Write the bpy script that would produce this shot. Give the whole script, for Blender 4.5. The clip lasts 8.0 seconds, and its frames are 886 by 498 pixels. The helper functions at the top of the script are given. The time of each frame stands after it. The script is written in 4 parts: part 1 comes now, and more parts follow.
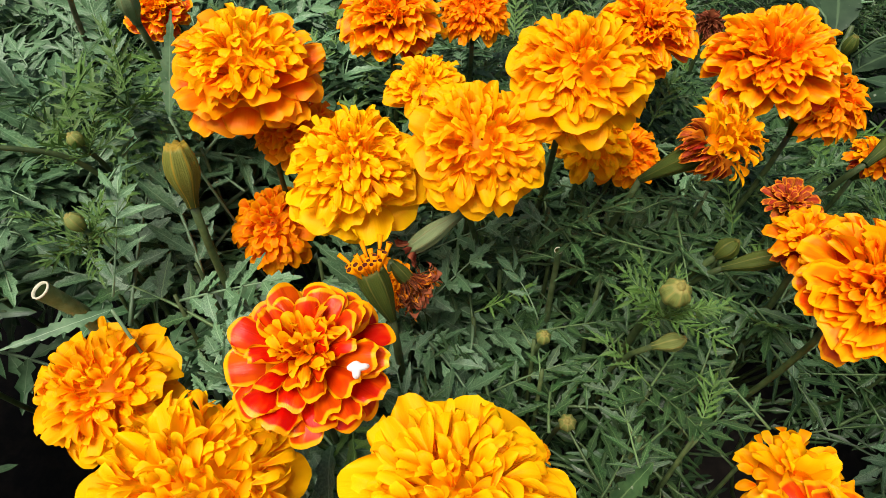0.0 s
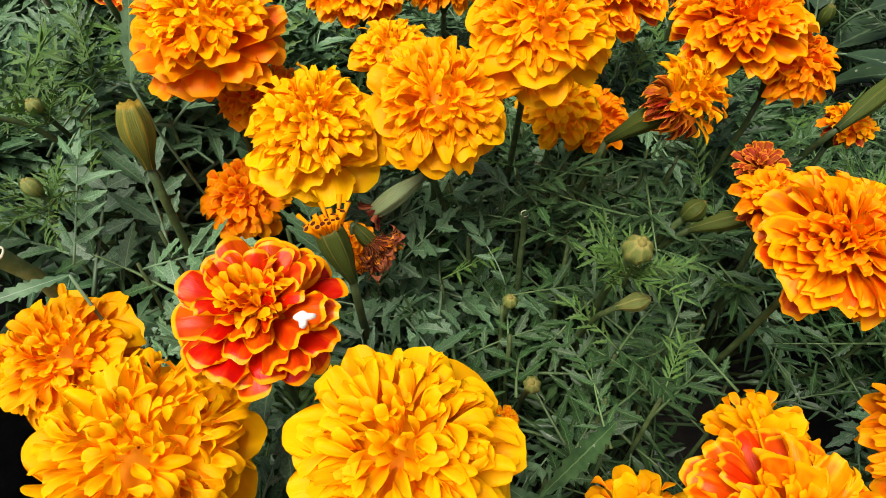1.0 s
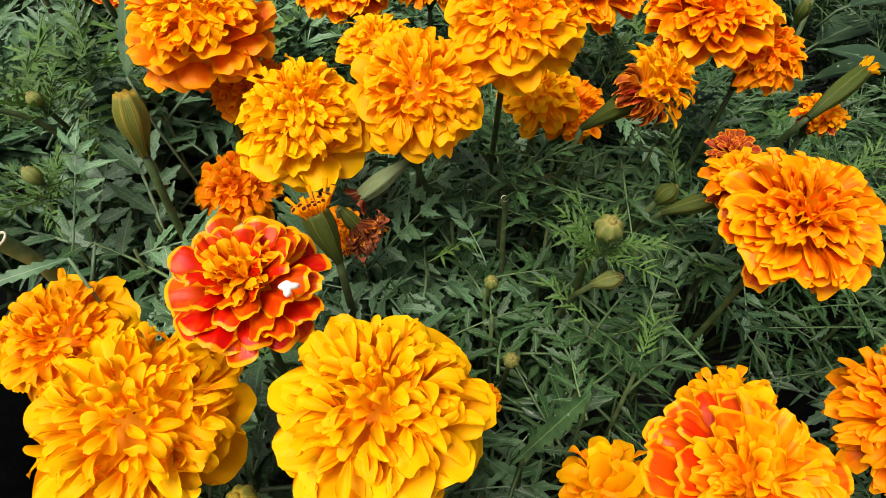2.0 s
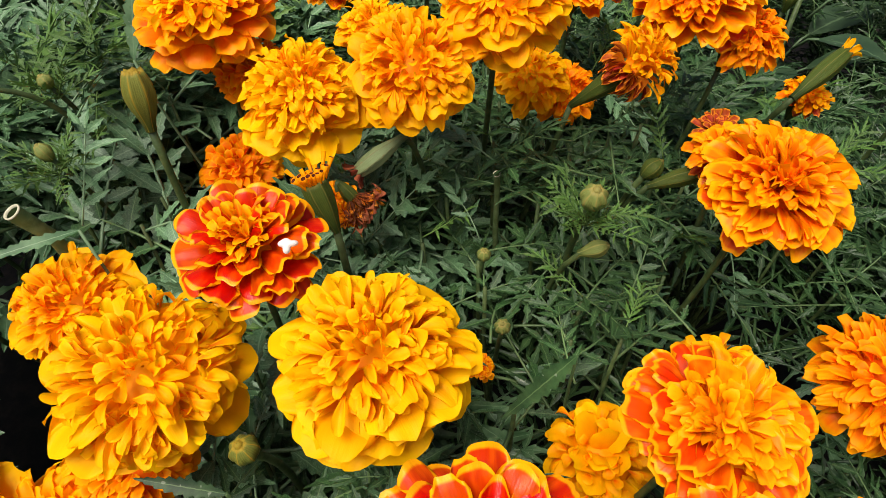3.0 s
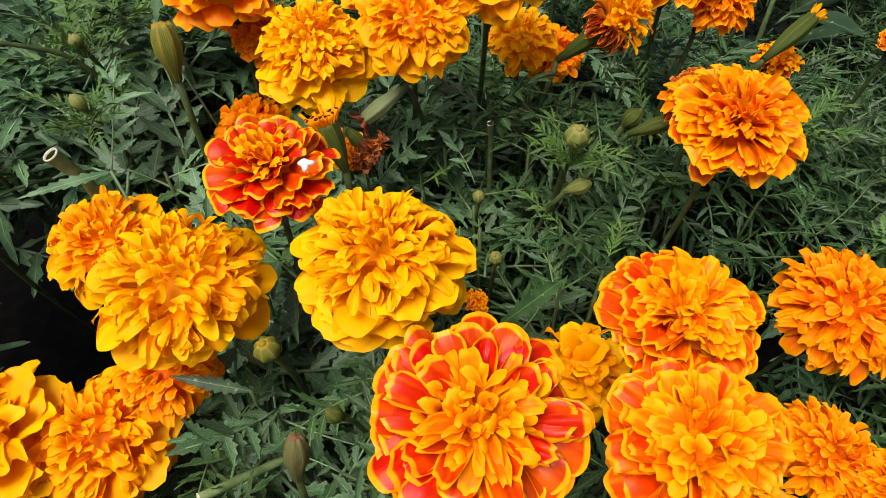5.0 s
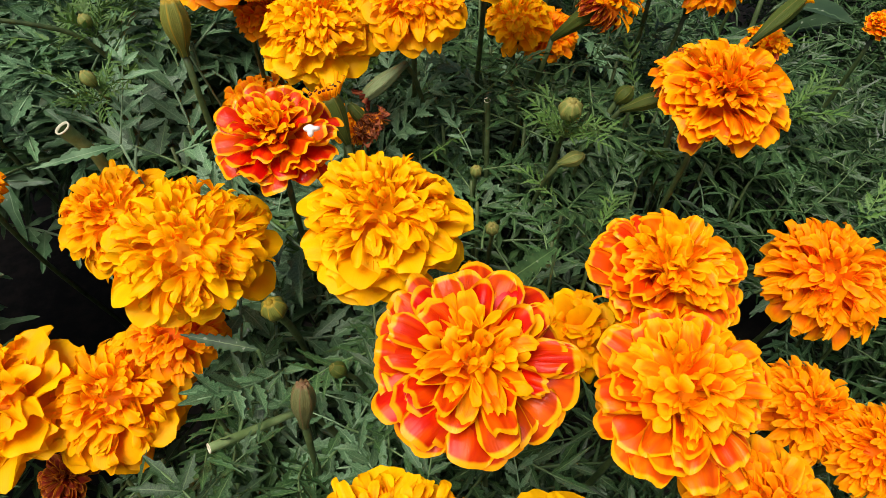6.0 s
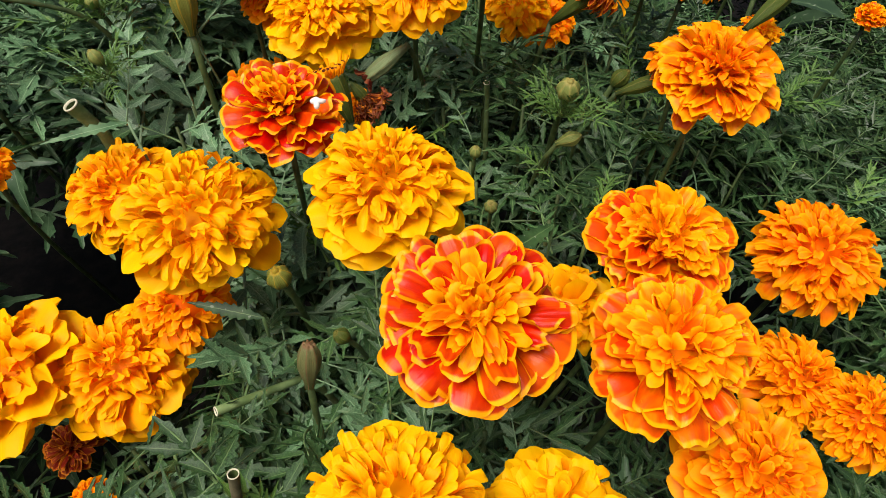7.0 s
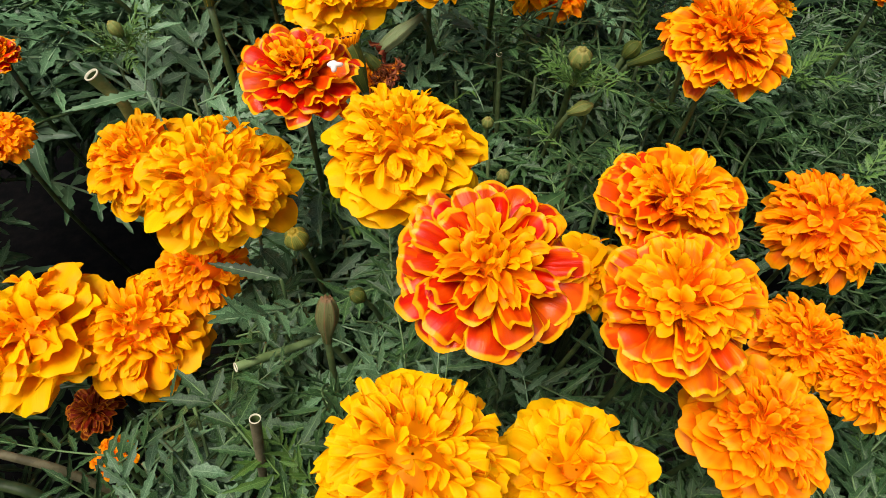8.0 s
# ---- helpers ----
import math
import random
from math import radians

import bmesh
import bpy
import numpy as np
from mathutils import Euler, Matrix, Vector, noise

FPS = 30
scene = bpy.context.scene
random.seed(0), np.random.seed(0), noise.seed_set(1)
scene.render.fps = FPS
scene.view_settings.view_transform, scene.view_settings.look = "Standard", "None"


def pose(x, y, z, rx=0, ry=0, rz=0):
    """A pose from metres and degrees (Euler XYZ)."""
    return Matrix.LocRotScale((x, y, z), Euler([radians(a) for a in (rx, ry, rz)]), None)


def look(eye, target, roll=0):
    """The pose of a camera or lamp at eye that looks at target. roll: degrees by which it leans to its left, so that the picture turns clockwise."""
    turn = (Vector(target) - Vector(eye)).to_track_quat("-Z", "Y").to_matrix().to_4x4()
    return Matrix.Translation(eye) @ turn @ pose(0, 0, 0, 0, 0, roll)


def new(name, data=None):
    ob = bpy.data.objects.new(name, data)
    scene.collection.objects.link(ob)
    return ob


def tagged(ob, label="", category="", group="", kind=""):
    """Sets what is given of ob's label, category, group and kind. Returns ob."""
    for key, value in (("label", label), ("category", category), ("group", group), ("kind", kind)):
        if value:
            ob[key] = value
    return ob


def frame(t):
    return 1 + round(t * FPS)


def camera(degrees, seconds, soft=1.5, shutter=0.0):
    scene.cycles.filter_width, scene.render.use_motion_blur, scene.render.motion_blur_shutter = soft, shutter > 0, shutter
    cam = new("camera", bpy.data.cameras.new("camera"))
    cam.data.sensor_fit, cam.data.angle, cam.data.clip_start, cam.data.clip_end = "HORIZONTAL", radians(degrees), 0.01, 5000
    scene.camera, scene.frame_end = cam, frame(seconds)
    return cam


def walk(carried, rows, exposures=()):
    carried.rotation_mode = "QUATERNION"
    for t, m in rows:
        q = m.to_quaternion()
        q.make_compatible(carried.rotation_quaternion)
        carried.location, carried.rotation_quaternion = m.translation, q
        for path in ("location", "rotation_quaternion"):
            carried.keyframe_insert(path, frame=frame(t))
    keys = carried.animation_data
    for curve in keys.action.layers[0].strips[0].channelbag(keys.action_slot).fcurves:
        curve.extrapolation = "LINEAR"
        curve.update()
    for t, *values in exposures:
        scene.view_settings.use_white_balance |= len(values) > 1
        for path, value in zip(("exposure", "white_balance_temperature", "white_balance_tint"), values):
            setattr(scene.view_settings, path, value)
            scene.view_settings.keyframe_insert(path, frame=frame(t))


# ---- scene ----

# ---------------------------------------------------------------- camera
cam = camera(70.48, 8.0, soft=0.7)
PATH = [
    (0.0, -0.0016, 0.0015, 0.4984, -0.86, -47.84, 0.99),
    (0.5, 0.0058, -0.001, 0.4922, -1.32, -48.12, 1.0),
    (1.0, 0.0104, -0.0053, 0.4888, -1.5, -48.46, 1.0),
    (1.5, 0.0136, -0.0114, 0.4914, -1.67, -48.28, 0.86),
    (3.0, 0.0201, -0.0345, 0.4911, -1.12, -47.98, 0.18),
    (3.5, 0.0186, -0.0423, 0.4923, -1.44, -47.92, 0.56),
    (4.0, 0.0175, -0.0502, 0.492, -1.71, -48.18, 0.37),
    (5.5, 0.0198, -0.0798, 0.494, -1.28, -48.3, 0.24),
    (6.0, 0.0185, -0.0868, 0.4928, -1.7, -48.42, 0.51),
    (6.5, 0.0163, -0.0945, 0.4883, -2.09, -48.62, 1.22),
    (7.0, 0.0159, -0.0994, 0.4908, -2.42, -48.37, 1.4),
    (7.5, 0.016, -0.1035, 0.4882, -2.09, -48.75, 1.19),
    (8.0, 0.0137, -0.1109, 0.4871, -1.29, -49.14, 0.76),
]
walk(cam, [(t, pose(x, y, z, 90 + pitch, 0, yaw) @ pose(0, 0, 0, 0, 0, roll)) for t, x, y, z, yaw, pitch, roll in PATH],
     exposures=[(0.0, 1.46), (3.5, 1.35), (8.0, 1.33)])

# ---------------------------------------------------------------- daylight: bright overcast
world = bpy.data.worlds.new("sky")
scene.world = world
world.use_nodes = True
wn = world.node_tree.nodes
sky = wn.new("ShaderNodeTexSky")
sky.sky_type = "NISHITA"
sky.sun_disc = False
sky.sun_elevation = radians(62)
sky.sun_rotation = radians(200)
sky.air_density, sky.dust_density, sky.ozone_density = 1.0, 4.0, 1.0
wn["Background"].inputs["Strength"].default_value = 0.030
world.node_tree.links.new(sky.outputs["Color"], wn["Background"].inputs["Color"])
sun = new("sun", bpy.data.lights.new("sun", "SUN"))
sun.data.energy, sun.data.angle, sun.data.color = 2.0, radians(36), (1.0, 0.945, 0.865)
sun.matrix_world = look((-0.35, -0.25, 1.0), (0, 0, 0))


# ---------------------------------------------------------------- materials
def start_material(name):
    mat = bpy.data.materials.new(name)
    mat.use_nodes = True
    tree = mat.node_tree
    tree.nodes.clear()

    def node(kind, **values):
        n = tree.nodes.new(kind)
        for key, value in values.items():
            if key == "operation":
                n.operation = value
            elif key == "data_type":
                n.data_type = value
            elif key == "blend_type":
                n.blend_type = value
            elif key == "interpolation_type":
                n.interpolation_type = value
            else:
                n.inputs[key].default_value = value
        return n

    def link(a, b):
        tree.links.new(a, b)
    return mat, node, link


def mixer(node, link, fac, a, b):
    """A colour mix; a and b are sockets or colours."""
    m = node("ShaderNodeMix", data_type="RGBA")
    for value, k in ((fac, 0), (a, 6), (b, 7)):
        if isinstance(value, (int, float)):
            m.inputs[k].default_value = value
        elif isinstance(value, tuple):
            m.inputs[k].default_value = (*value, 1)
        else:
            link(value, m.inputs[k])
    return m.outputs[2]


def ramp_between(node, link, value, lo, hi):
    m = node("ShaderNodeMapRange", interpolation_type="SMOOTHSTEP")
    link(value, m.inputs[0])
    m.inputs[1].default_value, m.inputs[2].default_value = lo, hi
    return m.outputs[0]


def petal_material(name, claw, body, rim, rim_at, rim_soft, streak=0.35, rough=0.42, through_light=0.2, gloss=0.12, fade=(0.18, 0.68), flush=None, relief=0.45):
    """Petal: claw colour at the base, body, a margin of another colour, fine lengthwise streaks."""
    mat, node, link = start_material(name)
    uv = node("ShaderNodeUVMap")
    sep = node("ShaderNodeSeparateXYZ")
    link(uv.outputs[0], sep.inputs[0])
    off = node("ShaderNodeMath", operation="SUBTRACT")
    link(sep.outputs[0], off.inputs[0])
    off.inputs[1].default_value = 0.5
    side = node("ShaderNodeMath", operation="ABSOLUTE")
    link(off.outputs[0], side.inputs[0])
    side2 = node("ShaderNodeMath", operation="MULTIPLY")
    link(side.outputs[0], side2.inputs[0])
    side2.inputs[1].default_value = 2.0
    inner = node("ShaderNodeMath", operation="MULTIPLY_ADD")
    link(side2.outputs[0], inner.inputs[0])
    inner.inputs[1].default_value, inner.inputs[2].default_value = 0.35, 0.65
    edge = node("ShaderNodeMath", operation="MAXIMUM")
    link(inner.outputs[0], edge.inputs[0])
    link(sep.outputs[1], edge.inputs[1])
    info = node("ShaderNodeObjectInfo")
    shift = node("ShaderNodeVectorMath", operation="ADD")
    link(uv.outputs[0], shift.inputs[0])
    link(info.outputs["Random"], shift.inputs[1])
    stretch = node("ShaderNodeVectorMath", operation="MULTIPLY")
    link(shift.outputs[0], stretch.inputs[0])
    stretch.inputs[1].default_value = (14.0, 1.3, 1.0)
    veins = node("ShaderNodeTexNoise", Scale=1.6, Detail=4.0, Roughness=0.6)
    link(stretch.outputs[0], veins.inputs["Vector"])
    cloud = node("ShaderNodeTexNoise", Scale=3.0, Detail=3.0)
    link(shift.outputs[0], cloud.inputs["Vector"])
    wob = node("ShaderNodeMath", operation="MULTIPLY_ADD")
    link(cloud.outputs["Fac"], wob.inputs[0])
    wob.inputs[1].default_value = rim_soft
    link(edge.outputs[0], wob.inputs[2])
    wob2 = node("ShaderNodeMath", operation="SUBTRACT")
    link(wob.outputs[0], wob2.inputs[0])
    wob2.inputs[1].default_value = rim_soft * 0.5
    rim_mask = ramp_between(node, link, wob2.outputs[0], rim_at - rim_soft, rim_at + rim_soft)
    base_mask = ramp_between(node, link, sep.outputs[1], fade[0], fade[1])
    col = mixer(node, link, base_mask, claw, body)
    if flush:
        # irregular washes of a second colour, different on each petal
        wash = node("ShaderNodeTexNoise", Scale=2.2, Detail=2.0)
        link(shift.outputs[0], wash.inputs["Vector"])
        col = mixer(node, link, ramp_between(node, link, wash.outputs["Fac"], 0.44, 0.66), col, flush)
    streaks = ramp_between(node, link, veins.outputs["Fac"], 0.42, 0.75)
    weak = node("ShaderNodeMath", operation="MULTIPLY")
    link(streaks, weak.inputs[0])
    weak.inputs[1].default_value = streak
    col = mixer(node, link, weak.outputs[0], col, claw)
    col = mixer(node, link, rim_mask, col, rim)
    hue = node("ShaderNodeHueSaturation", Saturation=1.0)
    hv = node("ShaderNodeMapRange")
    link(info.outputs["Random"], hv.inputs[0])
    hv.inputs[3].default_value, hv.inputs[4].default_value = 0.492, 0.507
    link(hv.outputs[0], hue.inputs["Hue"])
    vv = node("ShaderNodeMapRange")
    link(cloud.outputs["Fac"], vv.inputs[0])
    vv.inputs[3].default_value, vv.inputs[4].default_value = 0.84, 1.12
    link(vv.outputs[0], hue.inputs["Value"])
    link(col, hue.inputs["Color"])
    bump = node("ShaderNodeBump", Strength=relief, Distance=0.0006)
    link(veins.outputs["Fac"], bump.inputs["Height"])
    bsdf = node("ShaderNodeBsdfPrincipled", Roughness=rough)
    bsdf.inputs["Specular IOR Level"].default_value = gloss
    link(hue.outputs[0], bsdf.inputs["Base Color"])
    link(bump.outputs[0], bsdf.inputs["Normal"])
    thin = node("ShaderNodeBsdfTranslucent")
    link(hue.outputs[0], thin.inputs["Color"])
    mix = node("ShaderNodeMixShader", Fac=through_light)
    link(bsdf.outputs[0], mix.inputs[1])
    link(thin.outputs[0], mix.inputs[2])
    out = node("ShaderNodeOutputMaterial")
    link(mix.outputs[0], out.inputs[0])
    return mat


# deep orange claws: petal base colour plus painted shade for the crown's crevices
YELLOW = petal_material("yellow_petal", (1.0, 0.28, 0.001), (1.0, 0.48, 0.002), (1.0, 0.54, 0.002), 0.88, 0.1, 0.12, relief=0.25, through_light=0.3, gloss=0.06)
GOLD = petal_material("golden_petal", (0.98, 0.23, 0.001), (1.0, 0.405, 0.002), (1.0, 0.48, 0.002), 0.88, 0.1, 0.15, relief=0.25, through_light=0.3, gloss=0.06)
TANGERINE = petal_material("tangerine_petal", (0.94, 0.125, 0.001), (0.98, 0.265, 0.002), (1.0, 0.37, 0.002), 0.88, 0.09, 0.2, relief=0.25, through_light=0.28, gloss=0.06)
ORANGE = petal_material("orange_petal", (0.88, 0.085, 0.001), (0.98, 0.245, 0.002), (1.0, 0.37, 0.002), 0.90, 0.06, 0.2, flush=(0.92, 0.15, 0.001), relief=0.25, gloss=0.1, through_light=0.28)
MARMALADE = petal_material("marmalade_petal", (0.88, 0.09, 0.001), (0.95, 0.20, 0.002), (1.0, 0.42, 0.002), 0.92, 0.04, 0.15, 0.36, 0.25, 0.1, (0.1, 0.6), (1.0, 0.34, 0.002), 0.25)
AMBER = petal_material("amber_petal", (0.62, 0.035, 0.001), (0.76, 0.070, 0.001), (1.0, 0.41, 0.002), 0.945, 0.02, 0.2, 0.3, 0.22, 0.14, (0.15, 0.7), (0.95, 0.20, 0.002), 0.3)
RED = petal_material("red_petal", (0.62, 0.030, 0.001), (0.58, 0.030, 0.001), (1.0, 0.40, 0.002), 0.94, 0.018, 0.15, 0.22, 0.2, 0.18, (0.3, 0.9), (0.82, 0.09, 0.001), 0.3)
RUST = petal_material("rust_petal", (0.16, 0.014, 0.004), (0.34, 0.030, 0.006), (0.80, 0.25, 0.01), 0.94, 0.03, 0.4, 0.5, 0.15, 0.2, (0.1, 0.8), (0.55, 0.11, 0.008), 0.5)
WILT = petal_material("withered_petal", (0.07, 0.012, 0.006), (0.15, 0.028, 0.012), (0.28, 0.08, 0.03), 0.86, 0.16, 0.5, 0.6, 0.1)
STRIPED = petal_material("striped_bud", (0.045, 0.055, 0.010), (0.17, 0.175, 0.030), (0.30, 0.20, 0.02), 0.965, 0.03, 0.6, 0.45, 0.05, 0.15, (0.0, 0.45))
WHITE = petal_material("white_petal", (0.8, 0.78, 0.72), (0.85, 0.84, 0.8), (0.85, 0.84, 0.8), 0.9, 0.1, 0.1, 0.5, 0.2)


def green_material(name, dark, light, vein, rough=0.5, through_light=0.15, scale=90.0, veined=True, gloss=0.35):
    mat, node, link = start_material(name)
    info = node("ShaderNodeObjectInfo")
    geo = node("ShaderNodeNewGeometry")
    coord = node("ShaderNodeTexCoord")
    shift = node("ShaderNodeVectorMath", operation="ADD")
    link(coord.outputs["Object"], shift.inputs[0])
    link(info.outputs["Random"], shift.inputs[1])
    fine = node("ShaderNodeTexNoise", Scale=scale, Detail=5.0, Roughness=0.65)
    link(shift.outputs[0], fine.inputs["Vector"])
    broad = node("ShaderNodeTexNoise", Scale=scale / 7, Detail=2.0)
    link(shift.outputs[0], broad.inputs["Vector"])
    mask = ramp_between(node, link, fine.outputs["Fac"], 0.35, 0.7)
    col = mixer(node, link, mask, dark, light)
    add = node("ShaderNodeMath", operation="ADD")
    link(info.outputs["Random"], add.inputs[0])
    link(geo.outputs["Random Per Island"], add.inputs[1])
    if veined:
        uv = node("ShaderNodeUVMap")
        sep = node("ShaderNodeSeparateXYZ")
        link(uv.outputs[0], sep.inputs[0])
        off = node("ShaderNodeMath", operation="SUBTRACT")
        link(sep.outputs[0], off.inputs[0])
        off.inputs[1].default_value = 0.5
        side = node("ShaderNodeMath", operation="ABSOLUTE")
        link(off.outputs[0], side.inputs[0])
        rib = ramp_between(node, link, side.outputs[0], 0.05, 0.012)
        col = mixer(node, link, rib, col, vein)
    if veined:
        speck = node("ShaderNodeTexNoise", Scale=scale * 5, Detail=1.0)
        link(shift.outputs[0], speck.inputs["Vector"])
        spots = ramp_between(node, link, speck.outputs["Fac"], 0.70, 0.76)
        half = node("ShaderNodeMath", operation="MULTIPLY")
        link(spots, half.inputs[0])
        half.inputs[1].default_value = 0.45
        col = mixer(node, link, half.outputs[0], col, (0.34, 0.38, 0.28))
    hue = node("ShaderNodeHueSaturation")
    vv = node("ShaderNodeMapRange")
    link(add.outputs[0], vv.inputs[0])
    vv.inputs[2].default_value = 2.0
    vv.inputs[3].default_value, vv.inputs[4].default_value = 0.6, 1.45
    link(vv.outputs[0], hue.inputs["Value"])
    hv = node("ShaderNodeMapRange")
    link(broad.outputs["Fac"], hv.inputs[0])
    hv.inputs[3].default_value, hv.inputs[4].default_value = 0.475, 0.525
    link(hv.outputs[0], hue.inputs["Hue"])
    link(col, hue.inputs["Color"])
    bump = node("ShaderNodeBump", Strength=0.4, Distance=0.0006)
    link(fine.outputs["Fac"], bump.inputs["Height"])
    bsdf = node("ShaderNodeBsdfPrincipled", Roughness=rough)
    bsdf.inputs["Specular IOR Level"].default_value = gloss
    link(hue.outputs[0], bsdf.inputs["Base Color"])
    link(bump.outputs[0], bsdf.inputs["Normal"])
    out = node("ShaderNodeOutputMaterial")
    thin = node("ShaderNodeBsdfTranslucent")
    link(hue.outputs[0], thin.inputs["Color"])
    mix = node("ShaderNodeMixShader", Fac=through_light)
    link(bsdf.outputs[0], mix.inputs[1])
    link(thin.outputs[0], mix.inputs[2])
    link(mix.outputs[0], out.inputs[0])
    return mat


# Paler than the slim leaves: the left side's sky sheen is painted in.
LEAF = green_material("sky_sheen_leaf_green", (0.046, 0.108, 0.042), (0.130, 0.228, 0.110), (0.17, 0.27, 0.14), 0.40, 0.03, gloss=0.4)
SLIMLEAF = green_material("slim_leaf_green", (0.014, 0.042, 0.011), (0.056, 0.116, 0.036), (0.11, 0.18, 0.065), 0.40, 0.03, gloss=0.3)
FRESH = green_material("young_leaf_green", (0.05, 0.115, 0.018), (0.10, 0.19, 0.035), (0.14, 0.24, 0.06), 0.5)
# Dark green leaves, darkened again to paint in the back corner's shade.
BROAD = green_material("broad_leaf_green", (0.018, 0.038, 0.016), (0.034, 0.062, 0.027), (0.06, 0.10, 0.045), 0.5, 0.05, 30.0)
STEM = green_material("stem_green", (0.034, 0.056, 0.016), (0.078, 0.108, 0.034), (0.1, 0.1, 0.1), 0.5, 0.05, 160.0, False)
CALYX = petal_material("striped_calyx", (0.022, 0.038, 0.008), (0.066, 0.090, 0.016), (0.13, 0.12, 0.025), 0.975, 0.02, 0.7, 0.45, 0.05, 0.1, (0.0, 0.3))
PALEPOD = petal_material("pale_striped_pod", (0.08, 0.12, 0.045), (0.19, 0.25, 0.11), (0.16, 0.14, 0.06), 0.975, 0.02, 0.6, 0.45, 0.05, 0.2, (0.0, 0.3))
BROWNBUD = petal_material("striped_brown_bud", (0.05, 0.06, 0.016), (0.14, 0.14, 0.05), (0.17, 0.09, 0.04), 0.965, 0.03, 0.6, 0.5, 0.05, 0.25, (0.0, 0.4))
BUDGREEN = petal_material("bud_green", (0.05, 0.075, 0.012), (0.19, 0.22, 0.055), (0.26, 0.23, 0.06), 0.95, 0.04, 0.6, 0.45, 0.05, 0.2, (0.0, 0.3))
STALK = green_material("pale_stalk_green", (0.09, 0.14, 0.045), (0.18, 0.25, 0.10), (0.1, 0.1, 0.1), 0.5, 0.05, 160.0, False)
TWIG = green_material("brown_stem", (0.07, 0.06, 0.03), (0.15, 0.13, 0.07), (0.1, 0.1, 0.1), 0.6, 0.0, 200.0, False)
PITH = green_material("pale_pith", (0.45, 0.42, 0.30), (0.62, 0.58, 0.42), (0.1, 0.1, 0.1), 0.7, 0.05, 300.0, False)
# Near black: shade of the leaf gaps is put into the soil colour.
SOIL = green_material("dark_soil", (0.008, 0.006, 0.005), (0.022, 0.016, 0.012), (0.1, 0.1, 0.1), 0.95, 0.0, 60.0, False)


# ---------------------------------------------------------------- mesh helpers
def mesh_from(name, verts, faces, mat, uvs=None, smooth=True):
    me = bpy.data.meshes.new(name)
    me.from_pydata(verts, [], faces)
    if uvs is not None:
        layer = me.uv_layers.new(name="UVMap")
        idx = np.empty(len(me.loops), dtype=np.int32)
        me.loops.foreach_get("vertex_index", idx)
        layer.data.foreach_set("uv", np.asarray(uvs, dtype=np.float32)[idx].ravel())
    me.materials.append(mat)
    if smooth:
        me.polygons.foreach_set("use_smooth", [True] * len(me.polygons))
    me.update()
    return me


def child(name, me, parent, m, label=""):
    ob = new(name, me)
    ob.parent = parent
    ob.matrix_basis = m
    return tagged(ob, label)


def thing(name, x, y, z, label, category, group=""):
    ob = new(name)
    ob.empty_display_size = 0.01
    ob.matrix_basis = Matrix.Translation((x, y, z))
    return tagged(ob, label, category, group)


def frame_of(d, up):
    """A turn whose y runs along d and whose z is as near up as it can be."""
    y = d.normalized()
    x = y.cross(up)
    if x.length < 1e-4:
        x = y.cross(Vector((1, 0, 0)))
    x.normalize()
    z = x.cross(y)
    return Matrix((x, y, z)).transposed().to_4x4()


def tube(points, radii, sides=8, caps=True):
    """Verts and faces of a tapered tube along points."""
    verts, faces = [], []
    side = Vector((1, 0, 0))
    for k, p in enumerate(points):
        d = (points[min(k + 1, len(points) - 1)] - points[max(k - 1, 0)]).normalized()
        side = (side - d * side.dot(d))
        if side.length < 1e-3:
            side = d.orthogonal()
        side.normalize()
        up = d.cross(side)
        for j in range(sides):
            a = 2 * math.pi * j / sides
            verts.append(p + (side * math.cos(a) + up * math.sin(a)) * radii[k])
    for k in range(len(points) - 1):
        for j in range(sides):
            a, b = k * sides + j, k * sides + (j + 1) % sides
            faces.append((a, b, b + sides, a + sides))
    if caps:
        faces.append(tuple(range(sides))[::-1])
        faces.append(tuple((len(points) - 1) * sides + j for j in range(sides)))
    return verts, faces


def lathe(profile, sides):
    """Verts and faces of rings round z, from pairs of radius and height."""
    verts = [(r * math.cos(2 * math.pi * j / sides), r * math.sin(2 * math.pi * j / sides), h) for r, h in profile for j in range(sides)]
    faces = [(k * sides + j, k * sides + (j + 1) % sides, (k + 1) * sides + (j + 1) % sides, (k + 1) * sides + j) for k in range(len(profile) - 1) for j in range(sides)]
    return verts, faces


def bezier(a, b, c, d, n):
    out = []
    for k in range(n + 1):
        t = k / n
        s = 1 - t
        out.append(a * s ** 3 + b * (3 * s * s * t) + c * (3 * s * t * t) + d * t ** 3)
    return out


